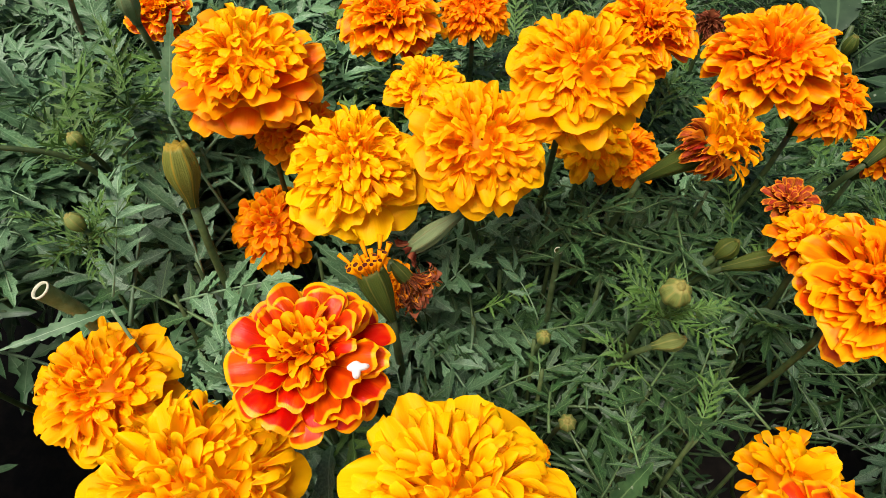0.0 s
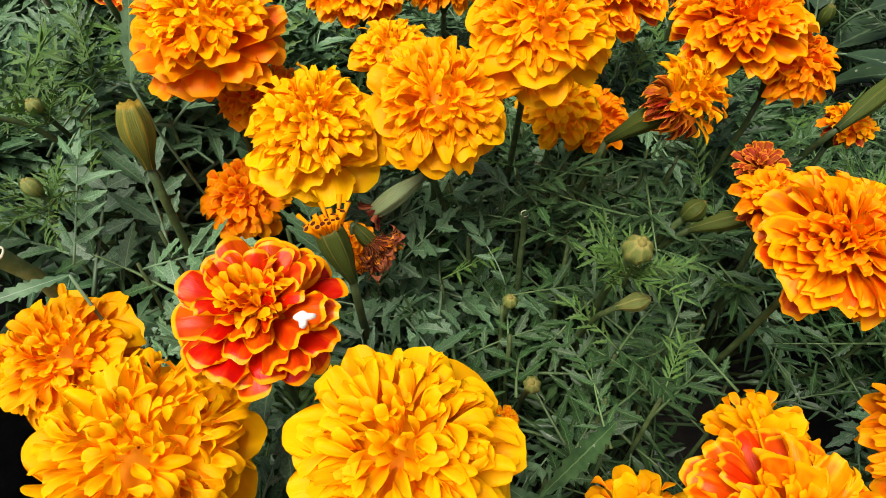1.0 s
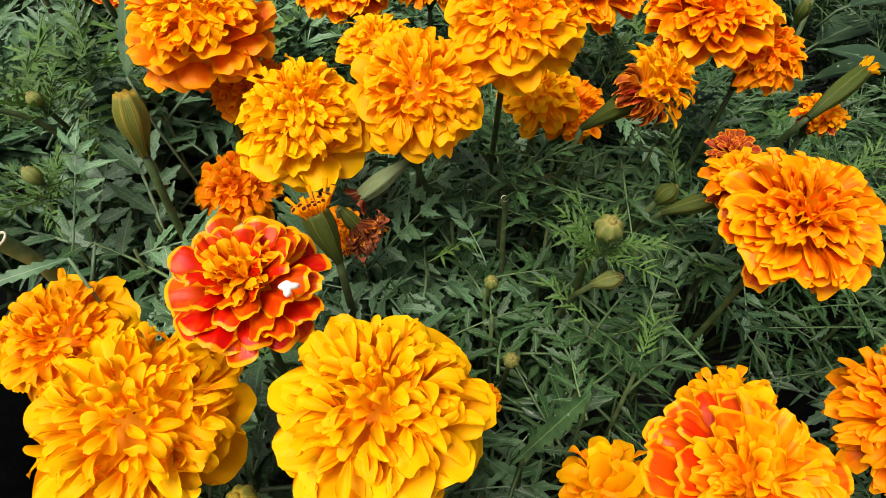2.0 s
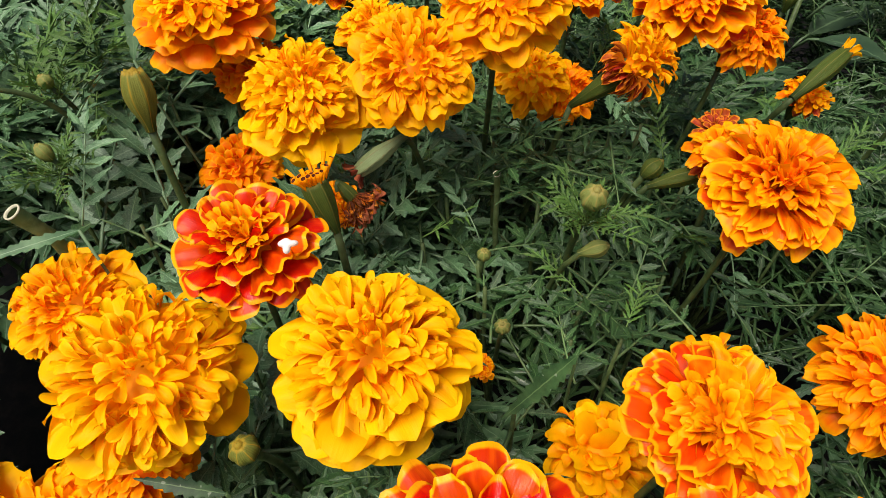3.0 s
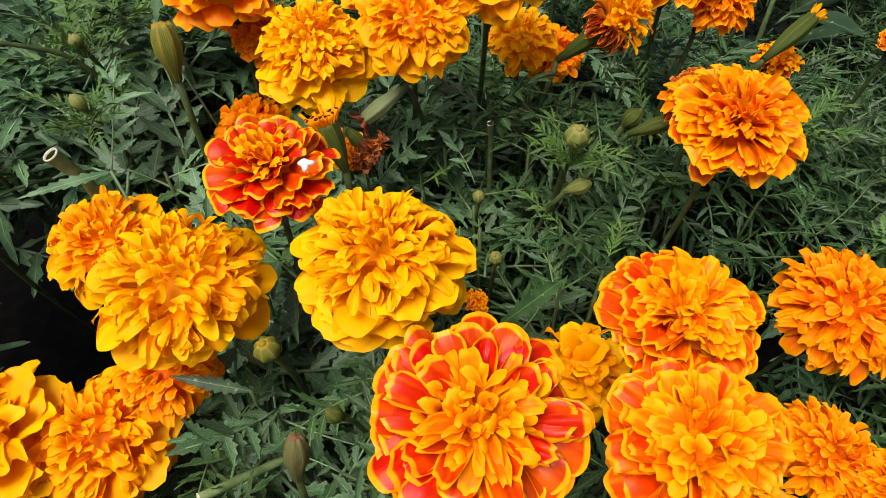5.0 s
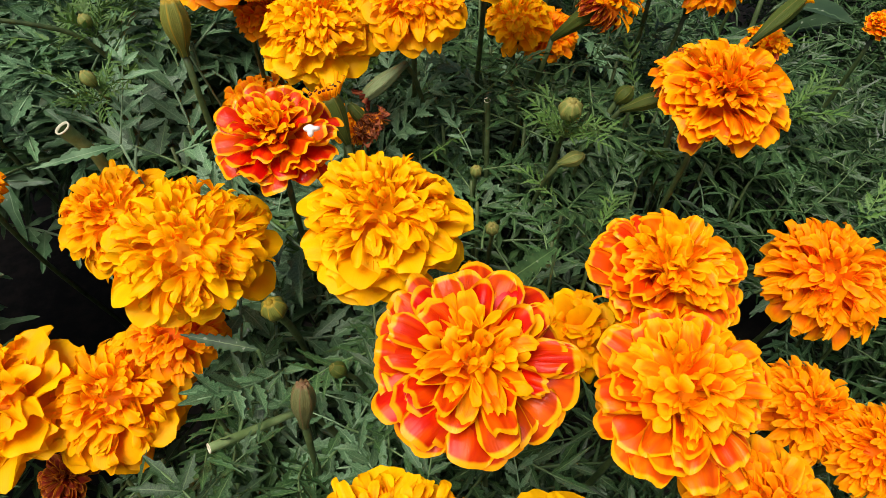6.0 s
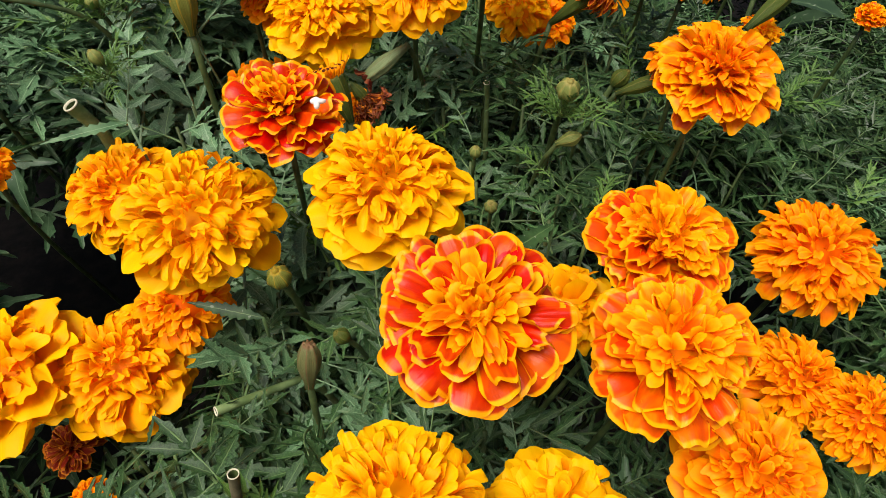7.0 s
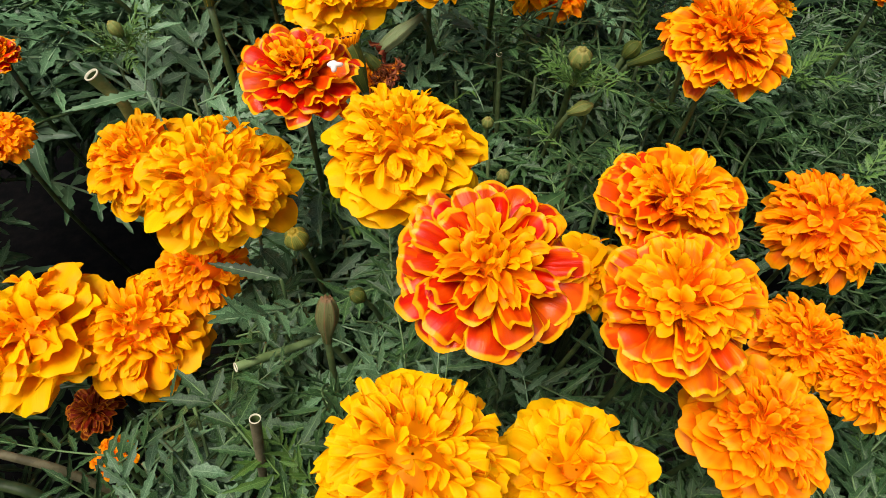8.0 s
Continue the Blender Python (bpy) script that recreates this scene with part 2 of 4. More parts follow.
# ---------------------------------------------------------------- petals
PETAL_FORM = {
    # bend, cup across, ruffle of the rim, pleats along, roundness of the tip, depth of its notches, twist
    "skirt": ((0.35, 1.15), (-0.24, 0.06), (0.03, 0.07), (0.006, 0.016), (0.20, 0.30), (0.0, 0.03), (-0.15, 0.15)),
    "mid": ((0.5, 1.4), (-0.15, 0.25), (0.03, 0.09), (0.006, 0.018), (0.13, 0.20), (0.0, 0.03), (-0.18, 0.18)),
    "frill": ((0.45, 1.15), (-0.05, 0.22), (0.05, 0.10), (0.006, 0.014), (0.08, 0.14), (0.0, 0.02), (-0.18, 0.18)),
    "tongue": ((0.2, 1.5), (-0.15, 0.40), (0.01, 0.05), (0.0, 0.02), (0.14, 0.21), (0.0, 0.03), (-0.30, 0.30)),
    "scale": ((0.45, 1.05), (-0.34, -0.02), (0.02, 0.06), (0.004, 0.010), (0.20, 0.28), (0.0, 0.015), (-0.12, 0.12)),
    "strand": ((0.8, 3.0), (0.0, 0.05), (0.0, 0.03), (0.0, 0.01), (0.2, 0.3), (0.0, 0.02), (-0.04, 0.04)),
    "wilt": ((0.6, 2.6), (0.2, 0.6), (0.08, 0.12), (0.02, 0.06), (0.25, 0.35), (0.0, 0.08), (-0.3, 0.3)),
}


def petal_shape(kind, rng):
    """One petal, 1 long along y and about 1 wide at its broadest, with its face towards z."""
    large = kind in ("skirt", "mid", "frill", "scale")
    rows = (0.0, 0.2, 0.38, 0.53, 0.66, 0.77, 0.86, 0.93, 0.975, 1.0) if large else (0.0, 0.28, 0.5, 0.68, 0.82, 0.93, 1.0)
    nu = 12 if large else 8
    bend, cup, ruffle, pleat, tip_round, notch, twist = (rng.uniform(*pair) for pair in PETAL_FORM[kind])
    lobes, folds = rng.choice([2, 2, 3, 3, 4]), rng.choice([2, 3, 3, 4])
    power = rng.uniform(1.6, 2.6)
    lip = rng.uniform(-1.4, 0.9)
    ph, ph2, ph3, skew = rng.uniform(0, 6.3), rng.uniform(0, 6.3), rng.uniform(0, 6.3), rng.uniform(-0.14, 0.14)
    broadest = rng.uniform(0.76, 0.95)
    verts, uvs, faces = [], [], []
    yy = zz = last = 0.0
    for v in rows:
        ang = -bend * v ** power + 0.2 * (1 - v) + lip * max(0.0, v - 0.8) * 2
        yy += (v - last) * math.cos(ang)
        zz += (v - last) * math.sin(ang)
        last = v
        w = 0.15 + 0.85 * math.sin(0.5 * math.pi * min(1.0, v / broadest)) ** 1.25
        if v > broadest:
            w *= 1 - 0.14 * (v - broadest) / (1 - broadest)
        for i in range(nu + 1):
            u = math.sin(0.5 * math.pi * (2 * i / nu - 1))
            scallop = 1 - abs(math.cos(0.5 * lobes * math.pi * u + ph2))
            drop = (tip_round * (1 - math.sqrt(max(0.0, 1 - abs(0.998 * u) ** 2.0))) + notch * (1 - scallop) ** 2 * (1 - u * u)) * v * v
            x = 0.5 * w * u * (1 + 0.05 * math.sin(9 * v + ph3)) + skew * v * v * 0.5
            wave = ruffle * v ** 3 * math.sin(lobes * 2.0 * u + ph) * (0.4 + 0.6 * abs(u)) + 0.12 * ruffle * v ** 6 * math.sin(7 * u + ph2)
            ridge = pleat * math.sin(math.pi * min(1, v * 1.1)) ** 0.6 * math.cos(folds * math.pi * u + ph3)
            z = zz + cup * w * u * u * 0.5 + wave + ridge + twist * u * w * v * v * 0.4
            verts.append((x, yy - drop * math.cos(ang), z - drop * math.sin(ang)))
            uvs.append(((u + 1) / 2, v))
    for j in range(len(rows) - 1):
        for i in range(nu):
            a = j * (nu + 1) + i
            faces.append((a, a + 1, a + nu + 2, a + nu + 1))
    return verts, faces, uvs


PETALS, SHAPES = {}, {}
petal_rng = random.Random(5)
for kind, variants in (("skirt", 14), ("scale", 14), ("frill", 12), ("mid", 12), ("tongue", 14), ("wilt", 6), ("strand", 8)):
    shapes = [petal_shape(kind, petal_rng) for _ in range(variants)]
    SHAPES[kind] = shapes
    for mat in (YELLOW, GOLD, TANGERINE, ORANGE, MARMALADE, AMBER, RED, RUST, WILT):
        PETALS[kind, mat.name] = [mesh_from("petal_" + kind, v, f, mat, uv) for v, f, uv in shapes]


def ribbed_cup(length, radius, neck, ribs=8, tip=0.0, shoulder=0.75, swell=1.2):
    """A calyx along z from 0 to length: a narrow neck that swells into a ribbed cup with a toothed rim; tip closes it to that share of the radius."""
    verts, uvs, faces, n, m = [], [], [], 11, ribs * 4
    for k in range(n + 1):
        s = k / n
        if s < shoulder:
            r = neck + (radius - neck) * math.sin(0.5 * math.pi * (s / shoulder)) ** swell
        else:
            q = (s - shoulder) / (1 - shoulder)
            r = radius * (1 - (1 - tip) * q ** 2.2) if tip else radius * (1 - 0.08 * q)
        for j in range(m):
            a = 2 * math.pi * j / m
            crest = 0.5 + 0.5 * math.cos(ribs * a)
            rr = r * (1 + 0.16 * (crest ** 0.6 - 0.6) * min(1, s * 2))
            top = length * s + (0.04 * length * (crest - 0.4) if k == n else 0)
            verts.append((rr * math.cos(a), rr * math.sin(a), top))
            uvs.append((0.5 + 0.5 * crest, s))
    for k in range(n):
        for j in range(m):
            a, b = k * m + j, k * m + (j + 1) % m
            faces.append((a, b, b + m, a + m))
    verts.append((0, 0, length * 0.97))
    uvs.append((0.5, 0.9))
    faces.extend((n * m + j, n * m + (j + 1) % m, (n + 1) * m) for j in range(m))
    return verts, faces, uvs


def add_stem(parent, base, top, axis, r0, r1, mat=STEM, label="", arch=(0, 0, -0.06)):
    """A stem from the soil at base to top, meeting it along axis. The parent stands at base."""
    top_local = top - base
    reach = top_local.length
    pts = bezier(Vector((0, 0, -0.004)), Vector((0, 0, reach * 0.35)), top_local - axis * min(reach * 0.3, 0.02) + Vector(arch), top_local, 14)
    v, f = tube(pts, [r0 + (r1 - r0) * k / 14 for k in range(15)], 8)
    child("stem", mesh_from("stem", v, f, mat), parent, Matrix(), label)


HEADS = []
STYLES = {
    # height of the dome; rows of petals: how many, first and last angle from the axis, width, kind, material
    "gold_dome": (0.95, [(12, 92, 116, 0.60, "skirt", GOLD), (12, 76, 94, 0.58, "skirt", GOLD), (13, 60, 78, 0.44, "mid", GOLD), (24, 40, 64, 0.27, "mid", GOLD), (140, 0, 60, 0.125, "tongue", GOLD)]),
    "yellow_dome": (1.02, [(12, 94, 120, 0.62, "skirt", YELLOW), (12, 80, 98, 0.60, "skirt", YELLOW), (12, 66, 84, 0.54, "skirt", YELLOW), (16, 50, 68, 0.32, "mid", YELLOW), (24, 38, 60, 0.20, "mid", YELLOW), (160, 0, 54, 0.115, "tongue", YELLOW)]),
    "loose_yellow": (0.95, [(12, 90, 116, 0.62, "skirt", YELLOW), (13, 70, 94, 0.56, "skirt", YELLOW), (16, 60, 84, 0.36, "mid", YELLOW), (26, 50, 82, 0.22, "mid", YELLOW), (215, 0, 78, 0.12, "tongue", YELLOW)]),
    "open_yellow": (0.85, [(12, 88, 112, 0.66, "skirt", YELLOW), (12, 70, 92, 0.60, "skirt", YELLOW), (12, 48, 72, 0.54, "skirt", YELLOW), (24, 26, 60, 0.34, "mid", YELLOW), (50, 0, 46, 0.19, "tongue", GOLD)]),
    "orange_yellow": (0.92, [(15, 94, 116, 0.50, "scale", ORANGE), (15, 80, 96, 0.48, "scale", ORANGE), (14, 64, 80, 0.44, "scale", ORANGE), (16, 50, 68, 0.36, "frill", ORANGE), (20, 38, 56, 0.26, "mid", GOLD), (120, 0, 54, 0.13, "tongue", YELLOW)]),
    "orange_dome": (0.9, [(13, 92, 114, 0.54, "skirt", ORANGE), (13, 76, 94, 0.50, "skirt", ORANGE), (14, 58, 76, 0.42, "frill", ORANGE), (26, 36, 62, 0.28, "mid", ORANGE), (120, 0, 56, 0.135, "tongue", TANGERINE)]),
    "amber_dome": (0.86, [(14, 94, 114, 0.50, "scale", AMBER), (14, 80, 96, 0.50, "scale", AMBER), (13, 66, 82, 0.46, "scale", AMBER), (13, 52, 68, 0.40, "frill", AMBER), (18, 36, 56, 0.29, "frill", MARMALADE), (20, 24, 46, 0.23, "mid", MARMALADE), (46, 0, 42, 0.17, "tongue", GOLD)]),
    "ball": (0.95, [(16, 90, 115, 0.34, "mid", ORANGE), (28, 70, 100, 0.27, "mid", TANGERINE), (44, 44, 80, 0.21, "mid", TANGERINE), (125, 0, 72, 0.14, "tongue", TANGERINE)]),
    "red_rim": (0.78, [(11, 92, 112, 0.50, "scale", RED), (11, 78, 94, 0.50, "scale", RED), (11, 62, 78, 0.46, "scale", RED), (10, 46, 62, 0.40, "scale", RED), (10, 30, 46, 0.30, "scale", RED), (8, 18, 32, 0.22, "scale", RED), (10, 12, 34, 0.15, "mid", MARMALADE), (24, 0, 24, 0.12, "tongue", GOLD)]),
    "red_gold": (0.70, [(15, 94, 112, 0.44, "scale", RED), (15, 82, 95, 0.43, "scale", RED), (15, 69, 82, 0.41, "scale", RED), (14, 56, 70, 0.37, "scale", RED), (13, 42, 57, 0.30, "frill", RED), (16, 26, 44, 0.22, "mid", MARMALADE), (34, 8, 36, 0.14, "tongue", GOLD), (14, 0, 12, 0.09, "tongue", GOLD)]),
    "frilled": (0.86, [(17, 96, 116, 0.46, "frill", AMBER), (17, 84, 99, 0.44, "frill", MARMALADE), (17, 70, 86, 0.40, "frill", MARMALADE), (18, 56, 72, 0.33, "frill", MARMALADE), (20, 42, 60, 0.27, "frill", MARMALADE), (22, 28, 50, 0.22, "frill", MARMALADE), (60, 0, 44, 0.15, "tongue", TANGERINE)]),
    "cupped": (1.0, [(11, 12, 58, 0.56, "skirt", YELLOW), (20, 60, 112, 0.40, "mid", GOLD), (50, 20, 95, 0.19, "tongue", GOLD)]),
    "small": (0.9, [(16, 84, 112, 0.42, "mid", TANGERINE), (22, 60, 90, 0.34, "mid", TANGERINE), (90, 0, 68, 0.20, "tongue", TANGERINE)]),
    "small_gold": (0.9, [(14, 84, 112, 0.46, "skirt", GOLD), (22, 56, 88, 0.34, "mid", GOLD), (80, 0, 64, 0.19, "tongue", YELLOW)]),
    "tuft": (1.15, [(64, 88, 150, 0.17, "wilt", RUST), (34, 10, 84, 0.24, "mid", GOLD), (56, 0, 74, 0.15, "tongue", GOLD)]),
    "withered": (1.0, [(60, 10, 140, 0.13, "wilt", WILT), (50, 0, 100, 0.10, "wilt", WILT)]),
    "half_withered": (1.0, [(16, 60, 120, 0.34, "wilt", RUST), (20, 36, 80, 0.4, "mid", ORANGE), (50, 0, 56, 0.20, "tongue", GOLD)]),
    "red_cup": (0.7, [(14, 76, 104, 0.34, "frill", RUST), (16, 54, 76, 0.30, "frill", RUST), (26, 0, 54, 0.22, "mid", RUST)]),
}
CROWN_APART = 0.0225


def flower(x, y, z, r, lean, style, label, name="marigold_flower", calyx=None, loose=1.0, foot=(0.0, 0.03)):
    """A marigold head of radius r with its middle at x, y, z, its axis leaning by lean, on a stem that comes out of the soil.
    calyx: its length and radius."""
    rng = random.Random(int((x * 7919 + y * 104729) * 1000) & 0xFFFFF)
    axis = Vector((lean[0], lean[1], 1)).normalized()
    mid = Vector((x, y, z))
    seat = mid - axis * r * 0.35
    HEADS.append((mid, r))
    cl, cr = calyx or (r * 0.85, r * 0.34)
    clip = [max(-0.05, min(0.05, a * 0.12)) for a in lean]
    base = Vector((x - clip[0] + foot[0], y - clip[1] + foot[1], 0))
    root = thing(name, base.x, base.y, 0, label, "flower", "marigold flowers")
    turn = frame_of(axis.orthogonal(), axis)
    head_m = Matrix.Translation(seat - base) @ turn @ Matrix.Rotation(rng.uniform(0, 6.28), 4, "Z")
    neck = seat - axis * (cl - r * 0.12)
    cv, cf, cu = ribbed_cup(cl, cr, 0.0015, shoulder=0.95)
    child("calyx", mesh_from("calyx", cv, cf, CALYX, cu), root, Matrix.Translation(neck - base) @ turn, "ribbed green calyx")
    add_stem(root, base, neck, axis, 0.0015, 0.0013)
    tall, bands = STYLES[style]
    packed = style not in ("withered", "tuft", "half_withered", "red_cup")
    core, wide = [], 0.62 if packed else 0.3
    for j in range(6):
        a = 0.5 * math.pi * j / 5
        core.append((max(0.0004, wide * r * math.sin(a)), r * (0.08 + (tall * 0.85 - 0.33 if packed else 0.25) * math.cos(a))))
    core.append((0.2 * r, -0.02 * r))
    head = child("flower_head", mesh_from("flower_head", *lathe(core, 14), bands[-1][5], [(0.5, 0.45)] * 14 * len(core)), root, head_m)
    k = 0
    crown = {}
    for count, a0, a1, width, kind, mat in bands:
        for i in range(count):
            k += 1
            s = (i + 0.5) / count
            s = s ** 0.58 if a0 == 0 else s
            th = radians(a0 + (a1 - a0) * s + rng.uniform(-6, 6) * loose)
            phi = k * 2.39996 + rng.uniform(-0.22, 0.22) * loose
            e = Vector((math.cos(phi), math.sin(phi), 0))
            up = Vector((0, 0, 1))
            grow = rng.uniform(0.88, 1.07) if loose <= 1 else rng.uniform(0.8, 1.15)
            tip = e * math.sin(th) * grow + up * (0.15 + tall * 0.85 * math.cos(th) * grow)
            if kind == "tongue":
                # crown: short narrow petals that stand out of the dome and curl back at the tip
                out = (e * math.sin(th) * tall + up * math.cos(th)).normalized()
                swing = rng.uniform(-math.pi, math.pi) if th < 0.25 else rng.gauss(0, 0.55 * loose ** 2)
                down = (e * math.cos(th) - up * math.sin(th)).normalized()
                down = Matrix.Rotation(swing, 3, out) @ down
                lay = rng.uniform(-0.2, 0.9) if th > 0.35 else rng.uniform(-0.3, 0.3)
                d = out + down * lay
                n = (out * lay - down).normalized()
                long = rng.uniform(0.24, 0.42) * (0.8 if th < 0.35 else 1.0)
                foot_at = tip * rng.uniform(0.93, 1.05) - d.normalized() * long * 0.80
            else:
                foot_at = e * 0.10 * math.sin(th) + up * (0.02 if th > 1.2 else 0.10)
                d = tip - foot_at
                al = math.atan2(d.dot(e), d.z)
                n = -math.cos(al) * e + math.sin(al) * up
                long = d.length * 1.11
                d = d + n * 0.22 + e.cross(up) * rng.gauss(0, 0.10) * loose
                if kind == "wilt":
                    long *= rng.uniform(0.55, 0.9)
            m = (Matrix.Translation(foot_at * r) @ frame_of(d, n) @ Matrix.Rotation(rng.uniform(-0.35, 0.35) * loose, 4, "Y")
                 @ Matrix.Diagonal((width * rng.uniform(0.85, 1.2) * r, long * r, long * r, 1)))
            if kind == "tongue" and r < CROWN_APART:
                # the tiny middle petals of the smaller heads are one part
                pv, pf, puv = rng.choice(SHAPES["tongue"])
                cvs, cfs, cus = crown.setdefault(mat, ([], [], []))
                n0 = len(cvs)
                cvs.extend(m @ Vector(p) for p in pv)
                cfs.extend(tuple(n0 + q for q in face) for face in pf)
                cus.extend(puv)
            else:
                child("petal", rng.choice(PETALS[kind, mat.name]), head, m)
    for mat, (cvs, cfs, cus) in crown.items():
        child("crown", mesh_from("crown", cvs, cfs, mat, cus), head, Matrix())
    return root


def bud(tip, low, r, label, mat=BUDGREEN, close=0.45, foot=(0.0, 0.02), tuft=None, name="marigold_bud", showing=0.0, arch=(0, 0.03, -0.05)):
    """A closed bud or a seed pod from its neck at low to its tip, on a stem from the soil."""
    tip, low = Vector(tip), Vector(low)
    axis = (tip - low)
    long = axis.length
    axis.normalize()
    HEADS.append(((tip + low) / 2, max(r, long * 0.4)))
    base = Vector((low.x + foot[0], low.y + foot[1], 0))
    root = thing(name, base.x, base.y, 0, label, "flower bud", "marigold buds")
    turn = frame_of(axis.orthogonal(), axis)
    neck = min(0.0021, r * 0.42)
    cv, cf, cu = ribbed_cup(long, r, neck, 7, close, 0.62 if long > 3 * r else 0.55, 1.9 if long > 3 * r else 1.0)
    child("calyx", mesh_from("calyx", cv, cf, mat, cu), root, Matrix.Translation(low - base) @ turn)
    add_stem(root, base, low + axis * 0.001, axis, 0.0012, neck * 0.8, arch=arch)
    if not (tuft or showing):
        # the folded petals that close the mouth of the bud
        cap = [(r * close * c * 0.86, long * 0.93 + h * r) for c, h in ((1.0, 0.0), (0.86, 0.22), (0.5, 0.36), (0.08, 0.40))]
        child("petal_tip", mesh_from("petal_tip", *lathe(cap, 10), mat, [(0.5 + 0.5 * (k % 2), 0.99) for k in range(40)]), root, Matrix.Translation(low - base) @ turn, "folded petals at the mouth of the bud")
    rng = random.Random(int(abs(tip.x * 91733 + tip.y * 7717) * 1000))
    if showing or tuft:
        for k in range(9):
            a = k * 2.4
            e = Vector((math.cos(a), math.sin(a), 0))
            d = Vector((0, 0, 1)) + e * (0.15 if showing else 0.5)
            h = showing or 0.006
            m = (Matrix.Translation(low - base + axis * (long * 0.86)) @ turn @ Matrix.Translation(e * r * close * 0.6)
                 @ frame_of(d, -e) @ Matrix.Diagonal((r * 0.7, h + long * 0.14, h, 1)))
            child("petal", rng.choice(PETALS["tongue" if showing else "wilt", (tuft or GOLD).name]), root, m)
    return root


def cut_stem(tip, low, r, label, mat=STALK, foot=(0.01, 0.01)):
    """A hollow flower stalk, cut open at tip."""
    tip, low = Vector(tip), Vector(low)
    axis = (tip - low).normalized()
    base = Vector((low.x + foot[0], low.y + foot[1], 0))
    root = thing("cut_stem", base.x, base.y, 0, label, "plant stem", "cut stems")
    pts = bezier(Vector((0, 0, -0.004)), Vector((0, 0, low.z * 0.5)), low - base - axis * 0.02 - Vector((0, 0, 0.05)), low - base, 10) + [tip - base]
    v, f = tube(pts, [0.002 + (r * 0.8 - 0.002) * k / 10 for k in range(11)] + [r], 12, False)
    child("stalk", mesh_from("stalk", v, f, mat), root, Matrix())
    t = tip - base
    turn = Matrix.Translation(t) @ frame_of(axis.orthogonal(), axis)
    child("rim", mesh_from("rim", *lathe([(r * 1.02, -r * 0.12), (r * 1.02, r * 0.06), (r * 0.86, r * 0.06), (r * 0.82, -r * 0.25)], 14), PITH), root, turn, "pale open rim")
    child("hollow", mesh_from("hollow", *lathe([(r * 0.8, -r * 0.2), (r * 0.7, -r * 1.2), (r * 0.1, -r * 2.4)], 12), STEM), root, turn, "dark hollow inside of the stalk")
    return root


def bare_stem(points, r, label, mat=TWIG):
    """A leafless stem through the points, the first on the soil."""
    pts = [Vector(p) for p in points]
    fine = []
    for k in range(len(pts) - 1):
        a, b = pts[k], pts[k + 1]
        da = (b - pts[max(k - 1, 0)]) / 6
        db = (pts[min(k + 2, len(pts) - 1)] - a) / 6
        fine += bezier(a, a + da, b - db, b, 6)[:6]
    fine.append(pts[-1])
    root = thing("bare_stem", pts[0].x, pts[0].y, 0, label, "plant stem")
    v, f = tube([p - Vector((pts[0].x, pts[0].y, 0)) for p in fine], [r * (1.2 - 0.4 * k / len(fine)) for k in range(len(fine))], 8)
    child("stem", mesh_from("stem", v, f, mat), root, Matrix())
    return root


# ---------------------------------------------------------------- the flowers
flower(-0.078, 0.224, 0.361, 0.0299, (0.0, -0.2), "orange_yellow", "large orange marigold with yellow crown and ruffled petals")
flower(-0.032, 0.180, 0.345, 0.0265, (0.0, -0.3), "yellow_dome", "yellow marigold with tall curled crown and broad lower petals")
flower(0.013, 0.171, 0.364, 0.0240, (0.05, -0.55), "gold_dome", "golden marigold with long broad petals, facing outward")
flower(0.047, 0.190, 0.380, 0.0255, (0.05, -0.35), "gold_dome", "tall golden marigold with dense curled crown")
flower(0.067, 0.225, 0.3255, 0.0190, (0.0, -0.35), "small_gold", "small orange marigold half hidden under a larger one")
flower(0.137, 0.233, 0.361, 0.0272, (-0.1, -0.25), "frilled", "deep orange marigold with tiers of frilled petals")
flower(0.163, 0.228, 0.345, 0.0200, (0.25, -0.1), "ball", "orange marigold crowded against a deeper orange one")
flower(0.085, 0.230, 0.314, 0.0170, (0.05, -0.4), "small", "small orange marigold low among leaves")
flower(-0.083, 0.223, 0.271, 0.0228, (-0.15, -0.45), "small", "small deep orange marigold low in the leaves")
flower(-0.065, 0.229, 0.327, 0.0195, (0.1, -0.2), "small", "orange marigold partly covered by its neighbours")
flower(-0.006, 0.234, 0.345, 0.0182, (0.0, -0.25), "small_gold", "golden marigold standing behind the yellow pair")
flower(-0.025, 0.289, 0.350, 0.0245, (0.0, -0.2), "frilled", "deep orange marigold with pale petal edges")
flower(0.017, 0.312, 0.340, 0.0191, (0.0, -0.2), "ball", "orange marigold with tight crown further back")
flower(0.092, 0.261, 0.360, 0.0220, (0.1, -0.15), "frilled", "orange marigold with red-flushed lower petals")
flower(-0.157, 0.331, 0.330, 0.0180, (0.0, -0.2), "amber_dome", "dark orange marigold in the back of the bed")
flower(-0.037, 0.096, 0.352, 0.0228, (0.02, -0.12), "red_rim", "red marigold with thin yellow petal edges, wet")
flower(-0.129, 0.124, 0.280, 0.0279, (-0.1, -0.35), "gold_dome", "orange-yellow marigold with folded petals over a dark gap")
flower(-0.069, 0.068, 0.321, 0.0285, (0.12, -0.12), "loose_yellow", "yellow marigold with loose outer petals", loose=1.3)
flower(0.003, 0.058, 0.344, 0.0280, (0.02, -0.04), "yellow_dome", "large round yellow marigold on a tall stem")
flower(0.136, 0.121, 0.350, 0.0246, (0.06, -0.22), "frilled", "deep orange marigold with frilled crown and red-flushed petals")
flower(0.133, 0.156, 0.333, 0.0152, (-0.2, -0.1), "half_withered", "fading orange marigold behind a fresh one")
